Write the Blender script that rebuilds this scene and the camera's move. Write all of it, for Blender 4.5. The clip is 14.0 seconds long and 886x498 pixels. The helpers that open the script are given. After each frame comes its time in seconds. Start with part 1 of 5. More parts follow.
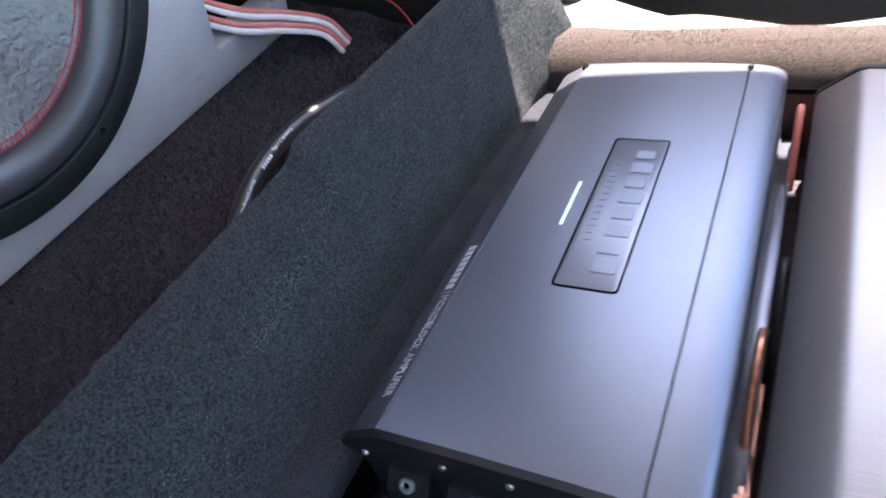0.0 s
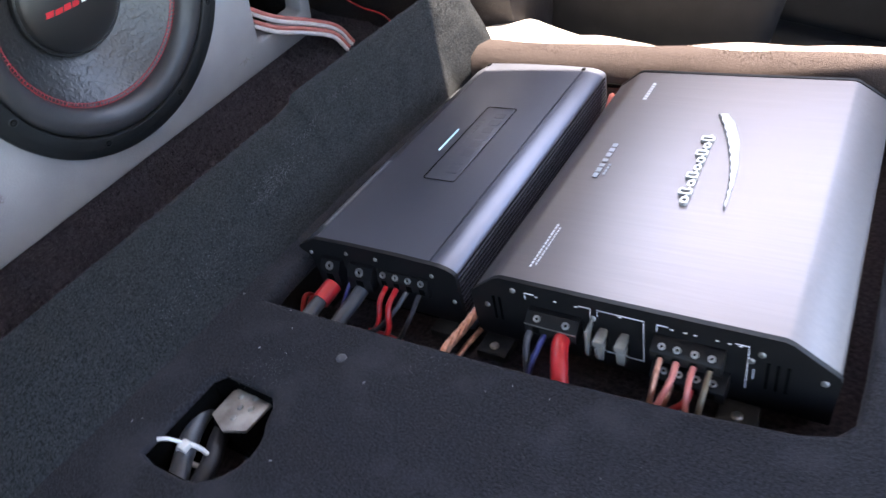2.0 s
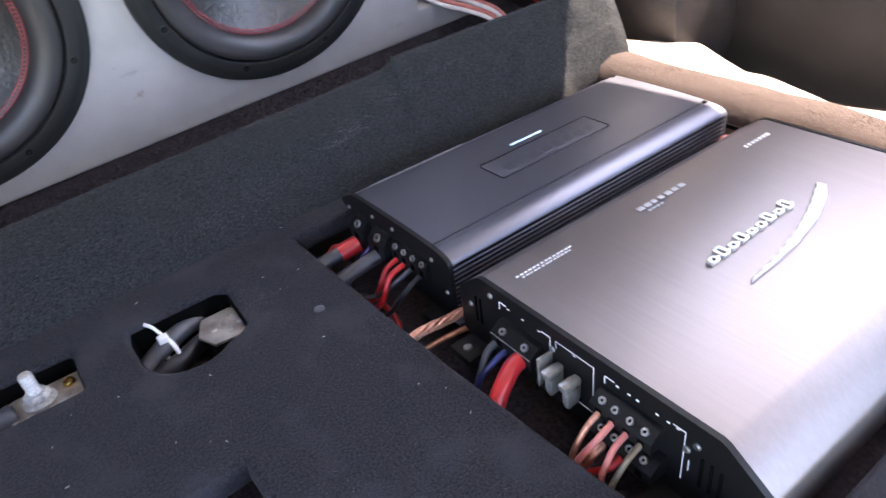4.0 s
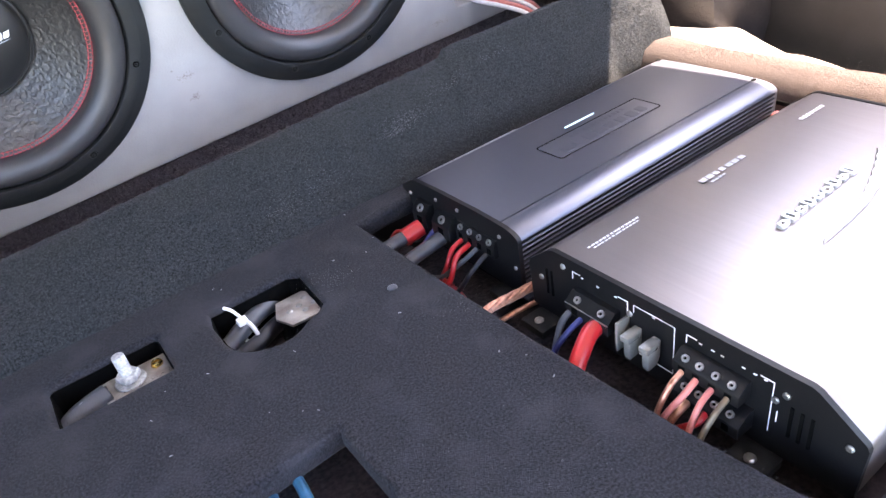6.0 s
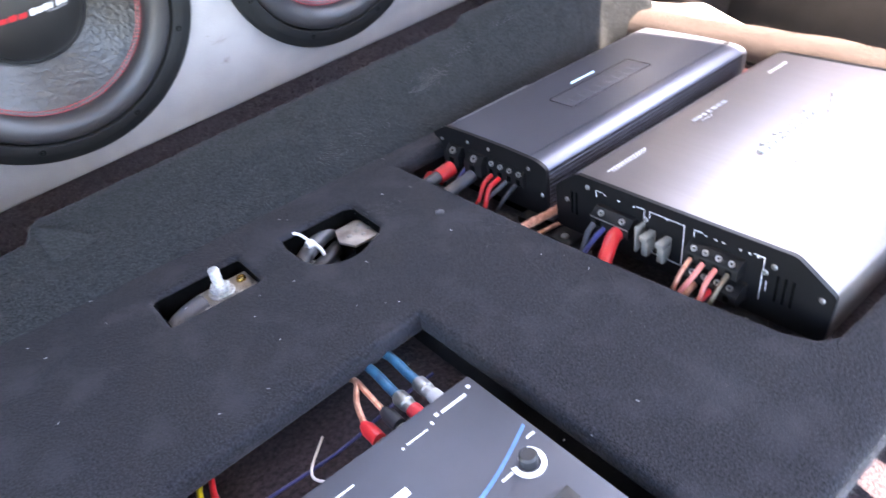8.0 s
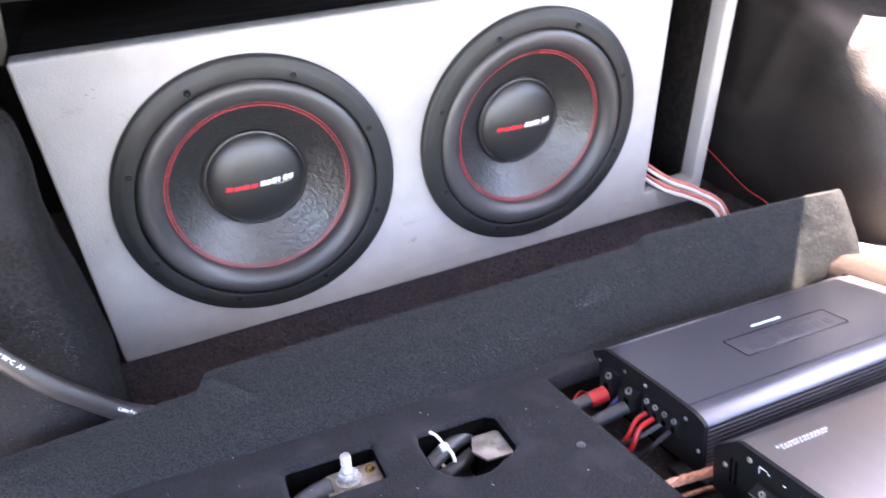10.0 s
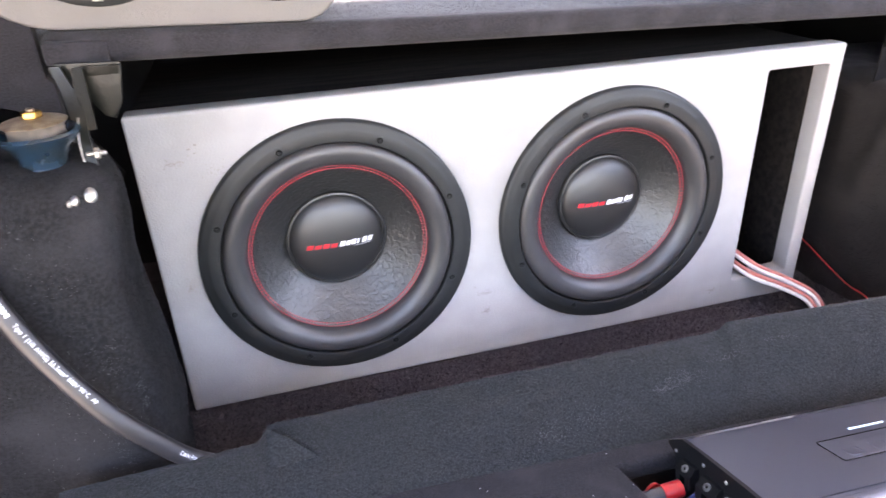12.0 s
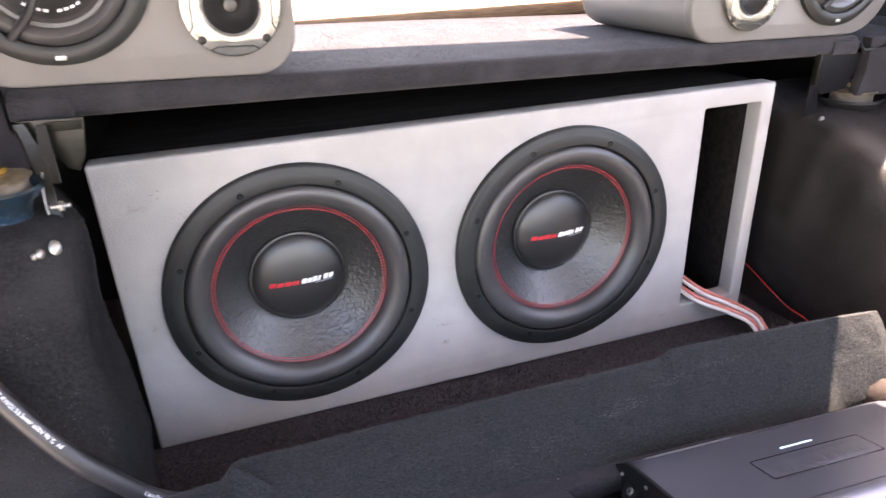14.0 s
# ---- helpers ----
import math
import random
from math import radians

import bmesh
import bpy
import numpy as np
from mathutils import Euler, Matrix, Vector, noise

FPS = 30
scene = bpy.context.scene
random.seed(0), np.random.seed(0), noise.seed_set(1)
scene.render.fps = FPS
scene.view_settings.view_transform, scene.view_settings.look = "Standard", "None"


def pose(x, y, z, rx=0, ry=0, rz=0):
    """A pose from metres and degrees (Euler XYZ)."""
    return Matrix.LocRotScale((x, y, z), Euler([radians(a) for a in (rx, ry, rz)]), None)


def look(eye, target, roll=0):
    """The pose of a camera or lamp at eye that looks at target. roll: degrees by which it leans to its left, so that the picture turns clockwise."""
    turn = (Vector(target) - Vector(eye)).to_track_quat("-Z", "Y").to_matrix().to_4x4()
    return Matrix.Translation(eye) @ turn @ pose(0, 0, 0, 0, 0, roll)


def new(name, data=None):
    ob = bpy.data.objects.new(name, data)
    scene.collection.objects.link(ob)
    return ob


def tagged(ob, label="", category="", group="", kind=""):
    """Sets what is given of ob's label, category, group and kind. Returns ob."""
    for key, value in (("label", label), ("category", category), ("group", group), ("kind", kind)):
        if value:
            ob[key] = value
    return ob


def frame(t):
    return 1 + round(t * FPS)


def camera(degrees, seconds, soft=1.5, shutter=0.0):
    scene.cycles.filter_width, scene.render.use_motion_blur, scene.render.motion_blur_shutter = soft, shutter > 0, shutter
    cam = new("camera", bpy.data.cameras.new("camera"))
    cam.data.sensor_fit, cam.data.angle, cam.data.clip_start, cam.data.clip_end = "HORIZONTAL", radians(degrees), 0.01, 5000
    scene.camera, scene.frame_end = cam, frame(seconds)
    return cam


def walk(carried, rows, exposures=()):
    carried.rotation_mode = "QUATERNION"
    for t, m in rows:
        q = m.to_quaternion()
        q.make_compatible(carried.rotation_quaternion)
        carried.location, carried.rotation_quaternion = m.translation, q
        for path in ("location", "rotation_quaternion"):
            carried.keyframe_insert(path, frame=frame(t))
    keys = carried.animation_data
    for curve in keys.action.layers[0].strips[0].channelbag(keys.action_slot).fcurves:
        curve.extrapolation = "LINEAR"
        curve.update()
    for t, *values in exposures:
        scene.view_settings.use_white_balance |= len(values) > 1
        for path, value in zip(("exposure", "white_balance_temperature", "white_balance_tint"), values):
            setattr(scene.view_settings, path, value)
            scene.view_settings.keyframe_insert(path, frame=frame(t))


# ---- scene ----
from mathutils.bvhtree import BVHTree

cam = camera(66.7, 14.0, shutter=0.5)
PATH = [
    (0, (0.147, -0.43, 0.189), (1.368, 0.124, -1.295), -1.1),
    (0.5, (0.156, -0.405, 0.149), (1.391, 0.147, -1.324), -1.5),
    (1, (0.145, -0.41, 0.163), (1.377, 0.158, -1.307), -1.9),
    (1.5, (0.057, -0.523, 0.241), (1.302, 0.052, -1.215), -1.0),
    (2, (-0.032, -0.629, 0.328), (1.158, 0.033, -1.137), -0.8),
    (2.5, (-0.034, -0.659, 0.337), (1.106, 0.079, -1.131), -0.5),
    (3, (0.015, -0.696, 0.324), (1.064, 0.163, -1.147), -1.0),
    (3.5, (0.038, -0.721, 0.307), (0.992, 0.252, -1.157), -0.5),
    (4, (0.054, -0.729, 0.313), (0.894, 0.343, -1.152), -0.6),
    (4.2, (0.036, -0.723, 0.315), (0.848, 0.371, -1.149), -0.4),
    (6.3, (0.005, -0.727, 0.308), (0.829, 0.385, -1.136), -4.9),
    (6.5, (0.003, -0.723, 0.306), (0.873, 0.33, -1.155), -4.4),
    (7, (0.017, -0.728, 0.275), (0.949, 0.277, -1.181), -3.4),
    (7.5, (-0.046, -0.75, 0.288), (0.911, 0.205, -1.185), -1.4),
    (8, (-0.116, -0.758, 0.343), (0.783, 0.255, -1.128), -0.7),
    (8.5, (-0.081, -0.737, 0.351), (0.745, 0.485, -1.0), -1.9),
    (9, (-0.072, -0.742, 0.374), (0.725, 0.613, -0.863), -1.5),
    (9.2, (-0.074, -0.739, 0.382), (0.7, 0.643, -0.839), -1.7),
    (11.5, (-0.079, -0.739, 0.379), (0.355, 0.987, -0.534), -1.9),
    (12, (-0.0733, -0.7404, 0.3683), (0.3963, 0.974, -0.5372), -2.25),
    (12.5, (-0.0433, -0.7417, 0.3620), (0.5269, 0.961, -0.5195), -2.01),
    (13, (-0.0661, -0.7280, 0.3593), (0.5439, 0.969, -0.4998), -1.82),
    (13.5, (-0.1021, -0.7582, 0.3867), (0.4688, 0.975, -0.4482), -2.17),
    (14, (-0.063, -0.768, 0.399), (0.5, 0.95, -0.455), -2.2),
]
EXPOSURES = [(0.0, 3.75, 6850.0, 13.0), (0.5, 4.08, 6750.0, 13.0), (1.0, 4.05, 6800.0, 13.0), (2.0, 3.52, 7400.0, 15.0), (3.0, 3.58, 7750.0, 18.0), (4.0, 3.76, 7900.0, 20.0), (6.5, 4.44, 8000.0, 20.0), (7.0, 4.1, 7750.0, 19.0), (7.5, 4.15, 7700.0, 19.0), (8.0, 4.55, 7700.0, 19.0), (8.5, 4.84, 7750.0, 21.0), (9.0, 4.7, 7750.0, 22.0), (11.5, 4.56, 8200.0, 26.0), (12.5, 4.54, 8400.0, 26.0), (14.0, 4.08, 8600.0, 26.0)]
walk(cam, [(t, look(eye, target, roll)) for t, eye, target, roll in PATH], EXPOSURES)
# ---- light: sky, one sun ----
SUN = Vector((0.42, 0.16, 0.89)).normalized()
world = bpy.data.worlds.new("sky")
scene.world = world
world.use_nodes = True
wn = world.node_tree.nodes
sky = wn.new("ShaderNodeTexSky")
sky.sky_type, sky.sun_disc = "NISHITA", False
sky.sun_elevation = math.asin(SUN.z)
sky.sun_rotation = math.atan2(SUN.x, SUN.y)
world.node_tree.links.new(sky.outputs[0], wn["Background"].inputs[0])
wn["Background"].inputs[1].default_value = 0.15
sun_data = bpy.data.lights.new("sun", "SUN")
sun_data.energy, sun_data.angle, sun_data.color = 4.8, radians(0.5), (1.0, 0.96, 0.91)
sun = new("sun", sun_data)
sun.matrix_world = look(SUN * 10, (0, 0, 0))

# the tilted board: u along the box, v towards the box, n up from the carpet
BOARD = Matrix(((0.9988, 0.0141, 0.0478, 0.171), (-0.0248, 0.9721, 0.2333, -0.431),
                (-0.0432, -0.2342, 0.9712, -0.081), (0, 0, 0, 1)))


# ---- materials ----
def mat(name, col, rough=0.6, metal=0.0, col2=None, scale=40.0, amount=0.5, bump=0.0, bscale=400.0,
        stretch=(1, 1, 1), sheen=0.0, coat=0.0, spec=0.5, emit=0.0, stain=0.0, stain_scale=6.0, voro=0.0, vscale=120.0, rvar=0.0):
    m = bpy.data.materials.new(name)
    m.use_nodes = True
    nt, nd = m.node_tree, m.node_tree.nodes
    b = nd["Principled BSDF"]
    b.inputs["Roughness"].default_value, b.inputs["Metallic"].default_value = rough, metal
    b.inputs["Specular IOR Level"].default_value = spec
    b.inputs["Sheen Weight"].default_value, b.inputs["Coat Weight"].default_value = sheen, coat
    if emit:
        b.inputs["Emission Color"].default_value, b.inputs["Emission Strength"].default_value = (*col, 1), emit
    tc = nd.new("ShaderNodeTexCoord")
    mp = nd.new("ShaderNodeMapping")
    mp.inputs["Scale"].default_value = stretch
    nt.links.new(tc.outputs["Object"], mp.inputs[0])

    def tex(s, detail=4.0, plain=False):
        n = nd.new("ShaderNodeTexNoise")
        n.inputs["Scale"].default_value, n.inputs["Detail"].default_value = s, detail
        nt.links.new((tc.outputs["Object"] if plain else mp.outputs[0]), n.inputs["Vector"])
        return n.outputs[0]

    base = (*col, 1)
    col2 = col2 or tuple(c * (1 - amount) for c in col)
    mix = nd.new("ShaderNodeMix")
    mix.data_type = "RGBA"
    mix.inputs[6].default_value, mix.inputs[7].default_value = base, (*col2, 1)
    ramp = nd.new("ShaderNodeValToRGB")
    ramp.color_ramp.elements[0].position, ramp.color_ramp.elements[1].position = 0.36, 0.64
    nt.links.new(tex(scale), ramp.inputs[0])
    nt.links.new(ramp.outputs[0], mix.inputs[0])
    out = mix.outputs[2]
    if stain:
        mx = nd.new("ShaderNodeMix")
        mx.data_type = "RGBA"
        lift = tuple(min(1, c * (1 + stain)) for c in col) if stain > 0 else tuple(c * (1 + stain) for c in col)
        mx.inputs[7].default_value = (*lift, 1)
        r2 = nd.new("ShaderNodeValToRGB")
        r2.color_ramp.elements[0].position, r2.color_ramp.elements[1].position = 0.5, 0.72
        nt.links.new(tex(stain_scale, 6, True), r2.inputs[0])
        nt.links.new(r2.outputs[0], mx.inputs[0])
        nt.links.new(out, mx.inputs[6])
        out = mx.outputs[2]
    nt.links.new(out, b.inputs["Base Color"])
    if rvar:
        mr = nd.new("ShaderNodeMapRange")
        mr.inputs[3].default_value, mr.inputs[4].default_value = rough - rvar, rough + rvar
        nt.links.new(tex(scale * 0.3), mr.inputs[0])
        nt.links.new(mr.outputs[0], b.inputs["Roughness"])
    if bump or voro:
        bp = nd.new("ShaderNodeBump")
        bp.inputs["Strength"].default_value, bp.inputs["Distance"].default_value = max(bump, voro), 0.001 if not voro else 0.0022
        if voro:
            v = nd.new("ShaderNodeTexVoronoi")
            v.feature = "SMOOTH_F1"
            v.inputs["Scale"].default_value = vscale
            wob = nd.new("ShaderNodeVectorMath")
            wob.operation = "MULTIPLY_ADD"
            nz = nd.new("ShaderNodeTexNoise")
            nz.inputs["Scale"].default_value = vscale * 0.6
            nt.links.new(tc.outputs["Object"], nz.inputs["Vector"])
            nt.links.new(nz.outputs["Color"], wob.inputs[0])
            wob.inputs[1].default_value = (0.016,) * 3
            nt.links.new(mp.outputs[0], wob.inputs[2])
            nt.links.new(wob.outputs[0], v.inputs["Vector"])
            nt.links.new(v.outputs[0], bp.inputs["Height"])
        else:
            nt.links.new(tex(bscale, 3), bp.inputs["Height"])
        nt.links.new(bp.outputs[0], b.inputs["Normal"])
    return m


CARPET = mat("board_carpet", (0.030, 0.0303, 0.037), 0.95, col2=(0.0090, 0.0094, 0.0118), scale=650, bump=0.7, bscale=1100, sheen=0.05, spec=0.10, stain=0.12, stain_scale=20)
FLAPC = mat("flap_carpet", (0.032, 0.034, 0.036), 0.95, col2=(0.0085, 0.0095, 0.0105), scale=650, bump=0.7, bscale=1100, sheen=0.08, spec=0.10)
SHAG = mat("cargo_carpet", (0.050, 0.037, 0.045), 0.97, col2=(0.016, 0.012, 0.0155), scale=260, bump=1.0, bscale=300, sheen=0.2, spec=0.1)
ARCHC = mat("arch_carpet", (0.0150, 0.0150, 0.0170), 0.92, col2=(0.0060, 0.0062, 0.0070), scale=330, bump=0.9, bscale=600, spec=0.14, stain=0.45, stain_scale=10)
ARCHSKIN = mat("arch_skin", (0.0215, 0.0180, 0.0172), 0.50, col2=(0.0120, 0.0102, 0.0100), scale=420, bump=0.7, bscale=420, spec=0.30, stain=0.15, stain_scale=14, rvar=0.08)
SHELFC = mat("shelf_carpet", (0.028, 0.027, 0.032), 0.95, col2=(0.0135, 0.013, 0.0155), scale=700, bump=0.7, bscale=1200, sheen=0.05, spec=0.12, stain=0.2, stain_scale=20)
FLEECE = mat("sunlit_carpet", (0.050, 0.0375, 0.034), 0.97, col2=(0.031, 0.023, 0.021), scale=800, bump=1.0, bscale=1000, sheen=0.05, spec=0.08, stain=-0.2, stain_scale=14)
PALECLOTH = mat("pale_cloth", (0.42, 0.38, 0.35), 0.95, col2=(0.33, 0.295, 0.27), scale=500, bump=0.4, bscale=900, sheen=0.1, spec=0.15)
GREY = mat("grey_paint", (0.328, 0.318, 0.317), 0.62, col2=(0.300, 0.291, 0.291), scale=22, bump=0.45, bscale=420, stain=-0.2, stain_scale=7, rvar=0.08, spec=0.22)
PODGREY = mat("pod_vinyl", (0.118, 0.114, 0.112), 0.45, col2=(0.106, 0.102, 0.100), scale=15, bump=0.4, bscale=700, rvar=0.06, spec=0.4)
RAW = mat("raw_board", (0.27, 0.245, 0.23), 0.8, col2=(0.19, 0.168, 0.155), scale=60, bump=0.5, bscale=300)
# BOXDARK: dark raw panels; its near-black also carries the shade inside the port
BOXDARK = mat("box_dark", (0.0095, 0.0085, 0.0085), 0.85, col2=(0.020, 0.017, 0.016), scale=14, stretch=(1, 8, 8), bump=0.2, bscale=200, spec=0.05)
BLACK = mat("black_plastic", (0.02, 0.02, 0.022), 0.42, col2=(0.015, 0.015, 0.017), scale=60, bump=0.1, bscale=900)
PANEL = mat("black_panel", (0.0062, 0.0062, 0.0072), 0.44, col2=(0.0046, 0.0046, 0.0054), scale=30, bump=0.08, bscale=700, spec=0.24)
# PIT: near-black for holes, slots and recesses; their depth is put into the colour
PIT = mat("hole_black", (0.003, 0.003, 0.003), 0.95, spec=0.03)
GASKET = mat("gasket_rubber", (0.0135, 0.0152, 0.0158), 0.50, col2=(0.0095, 0.0107, 0.0112), scale=30, bump=0.12, bscale=800, rvar=0.08, spec=0.42)
SURROUND = mat("surround_foam", (0.037, 0.036, 0.038), 0.43, col2=(0.030, 0.0295, 0.031), scale=25, bump=0.12, bscale=900, rvar=0.07, spec=0.7)
CONE = mat("cone_leather", (0.0185, 0.0190, 0.0192), 0.44, col2=(0.0130, 0.0135, 0.0137), scale=60, voro=0.46, vscale=185, spec=1.0, rvar=0.07)
CAP = mat("dust_cap", (0.0105, 0.0105, 0.0112), 0.44, col2=(0.0085, 0.0085, 0.009), scale=20, bump=0.03, bscale=600, rvar=0.03, spec=0.85)
REDTHREAD = mat("red_thread", (0.55, 0.035, 0.05), 0.6, scale=500, amount=0.3)
REDINK = mat("red_print", (0.55, 0.02, 0.03), 0.5, scale=200, amount=0.15)
WHITEINK = mat("white_print", (0.8, 0.8, 0.82), 0.5, scale=200, amount=0.1)
GREYINK = mat("grey_print", (0.42, 0.43, 0.46), 0.5, scale=200, amount=0.1)
CHALK = mat("chalk_dust", (0.2, 0.205, 0.21), 0.9, scale=200, amount=0.2)
ANOD = mat("dark_anodised", (0.122, 0.128, 0.158), 0.33, 0.75, col2=(0.112, 0.118, 0.146), scale=9, bump=0.06, bscale=1500, rvar=0.04)
ANOD2 = mat("anodised_emboss", (0.135, 0.141, 0.172), 0.33, 0.75, col2=(0.124, 0.130, 0.158), scale=30)
FIN = mat("fin_gap_shade", (0.034, 0.035, 0.042), 0.42, 0.5, scale=80, amount=0.3)
BRUSHED = mat("brushed_aluminium", (0.250, 0.220, 0.215), 0.42, 0.88, col2=(0.236, 0.207, 0.203), scale=420, stretch=(1, 0.03, 1), bump=0.07, bscale=900, rvar=0.04, stain=-0.06, stain_scale=5)
CHROME = mat("satin_chrome", (0.78, 0.78, 0.78), 0.22, 0.9, col2=(0.66, 0.66, 0.66), scale=50)
STEEL = mat("zinc_steel", (0.45, 0.45, 0.44), 0.42, 1.0, col2=(0.28, 0.28, 0.27), scale=120, bump=0.25, bscale=500)
ZINC = mat("dull_zinc", (0.58, 0.58, 0.57), 0.58, 0.55, col2=(0.36, 0.36, 0.355), scale=420, bump=0.6, bscale=900)
SATIN = mat("satin_metal", (0.66, 0.65, 0.62), 0.34, 0.6, col2=(0.58, 0.57, 0.545), scale=60, bump=0.05, bscale=900)
DULL = mat("dull_steel", (0.0085, 0.0096, 0.0072), 0.34, 0.0, col2=(0.0045, 0.005, 0.004), scale=60, bump=0.5, bscale=160, rvar=0.12, spec=0.35)
PLATE = mat("worn_steel_plate", (0.45, 0.42, 0.39), 0.45, 0.7, col2=(0.25, 0.22, 0.2), scale=60, bump=0.2, bscale=300)
BRASS = mat("brass", (0.75, 0.48, 0.14), 0.25, 1.0, col2=(0.55, 0.33, 0.1), scale=100)
COPPER = mat("copper_strand", (0.72, 0.38, 0.27), 0.35, 0.8, col2=(0.5, 0.22, 0.15), scale=250, stretch=(1, 1, 1), bump=0.3, bscale=900)
REDPVC = mat("red_cable", (0.5, 0.02, 0.025), 0.32, col2=(0.42, 0.015, 0.02), scale=60, spec=0.6)
PINKPVC = mat("pink_cable", (0.62, 0.2, 0.17), 0.35, col2=(0.5, 0.14, 0.12), scale=80)
WHITEPVC = mat("white_cable", (0.75, 0.72, 0.7), 0.4, col2=(0.65, 0.61, 0.6), scale=70)
BLACKPVC = mat("black_cable", (0.018, 0.0185, 0.024), 0.5, col2=(0.013, 0.0135, 0.018), scale=50, spec=0.35, bump=0.08, bscale=500)
SHINYPVC = mat("glossy_cable", (0.020, 0.019, 0.022), 0.40, col2=(0.014, 0.013, 0.015), scale=40, spec=0.5, bump=0.05, bscale=300, rvar=0.06)
GREYPVC = mat("grey_cable", (0.060, 0.064, 0.075), 0.42, col2=(0.042, 0.045, 0.054), scale=70)
BLUEPVC = mat("blue_cable", (0.016, 0.105, 0.19), 0.4, col2=(0.010, 0.06, 0.115), scale=120)
NAVYPVC = mat("navy_cable", (0.03, 0.04, 0.16), 0.35, scale=70, amount=0.2)
YELLOWPVC = mat("yellow_cable", (0.6, 0.45, 0.02), 0.35, scale=70, amount=0.2)
CLEAR = mat("clear_fuse", (0.20, 0.192, 0.178), 0.10, 0.0, col2=(0.165, 0.157, 0.145), scale=90, spec=1.0, coat=0.5)
TIEWHITE = mat("nylon_white", (0.75, 0.74, 0.72), 0.4, scale=90, amount=0.1)
LED = mat("led_bar", (0.36, 0.62, 0.85), 0.4, emit=0.10)
DSPM = mat("processor_paint", (0.062, 0.065, 0.082), 0.45, 0.3, col2=(0.054, 0.057, 0.071), scale=20, bump=0.08, bscale=1200)
BLUEINK = mat("blue_print", (0.07, 0.2, 0.42), 0.45, scale=200, amount=0.15)
STRUTBLUE = mat("strut_blue", (0.006, 0.026, 0.050), 0.24, 0.2, col2=(0.012, 0.020, 0.026), scale=55, bump=0.2, bscale=200, spec=0.7, rvar=0.1)
RUBBERTAN = mat("strut_rubber", (0.12, 0.10, 0.085), 0.75, col2=(0.06, 0.05, 0.042), scale=50, bump=0.4, bscale=200)
RUST = mat("rusty_washer", (0.22, 0.18, 0.13), 0.5, 0.6, col2=(0.13, 0.09, 0.06), scale=70, bump=0.3, bscale=300)
TRIM = mat("dark_trim", (0.013, 0.0125, 0.013), 0.65, col2=(0.009, 0.0085, 0.009), scale=25, bump=0.3, bscale=600, spec=0.25)
HEADLINER = mat("headliner", (0.50, 0.485, 0.46), 0.9, col2=(0.45, 0.435, 0.41), scale=60, bump=0.4, bscale=600)
SILL = mat("window_sill_wood", (0.16, 0.10, 0.06), 0.5, col2=(0.08, 0.05, 0.03), scale=30, stretch=(1, 10, 10))
SEATC = mat("seat_fabric", (0.16, 0.16, 0.165), 0.9, col2=(0.1, 0.1, 0.105), scale=300, bump=0.7, bscale=500, sheen=0.3)
GROUND = mat("bounce_ground", (0.36, 0.34, 0.31), 0.9, col2=(0.26, 0.245, 0.22), scale=3, bump=0.6, bscale=20)
TWEETER = mat("tweeter_silver", (0.36, 0.37, 0.355), 0.26, 0.95, col2=(0.27, 0.28, 0.265), scale=40, rvar=0.08)


# ---- mesh helpers ----
def finish(bm, name, material, parent=None, label="", smooth=True, m=None):
    bmesh.ops.recalc_face_normals(bm, faces=bm.faces)
    me = bpy.data.meshes.new(name)
    bm.to_mesh(me)
    bm.free()
    me.materials.append(material)
    if smooth:
        me.shade_smooth()
        me.set_sharp_from_angle(angle=radians(38))
    ob = new(name, me)
    if m is not None:
        ob.matrix_basis = m
    if parent:
        ob.parent = parent
    if label:
        ob["label"] = label
    return ob


def part(name, bm, material, parent, label="", smooth=True):
    return finish(bm, name, material, parent, label, smooth)


def thing(name, m, label, category, group="", kind=""):
    e = new(name)
    e.matrix_basis = m
    e.empty_display_size = 0.02
    return tagged(e, label, category, group, kind)


def solo(name, bm, material, label, category, m=Matrix(), group="", kind="", smooth=True):
    return tagged(finish(bm, name, material, None, "", smooth, m), label, category, group, kind)


def at(x, y, z, rx=0, ry=0, rz=0):
    return pose(x, y, z, rx, ry, rz)


def box(x0, x1, y0, y1, z0, z1, bev=0.0, seg=2, bm=None, m=None):
    bm = bm or bmesh.new()
    g = bmesh.ops.create_cube(bm, size=1.0)
    vs = g["verts"]
    for v in vs:
        v.co = Vector((x0 + (v.co.x + 0.5) * (x1 - x0), y0 + (v.co.y + 0.5) * (y1 - y0), z0 + (v.co.z + 0.5) * (z1 - z0)))
    if bev:
        es = {e for v in vs for e in v.link_edges}
        r = bmesh.ops.bevel(bm, geom=list(es), offset=bev, segments=seg, affect="EDGES", profile=0.5)
        vs = list({v for v in vs if v.is_valid} | set(r["verts"]))
    if m is not None:
        bmesh.ops.transform(bm, matrix=m, verts=[v for v in vs if v.is_valid])
    return bm


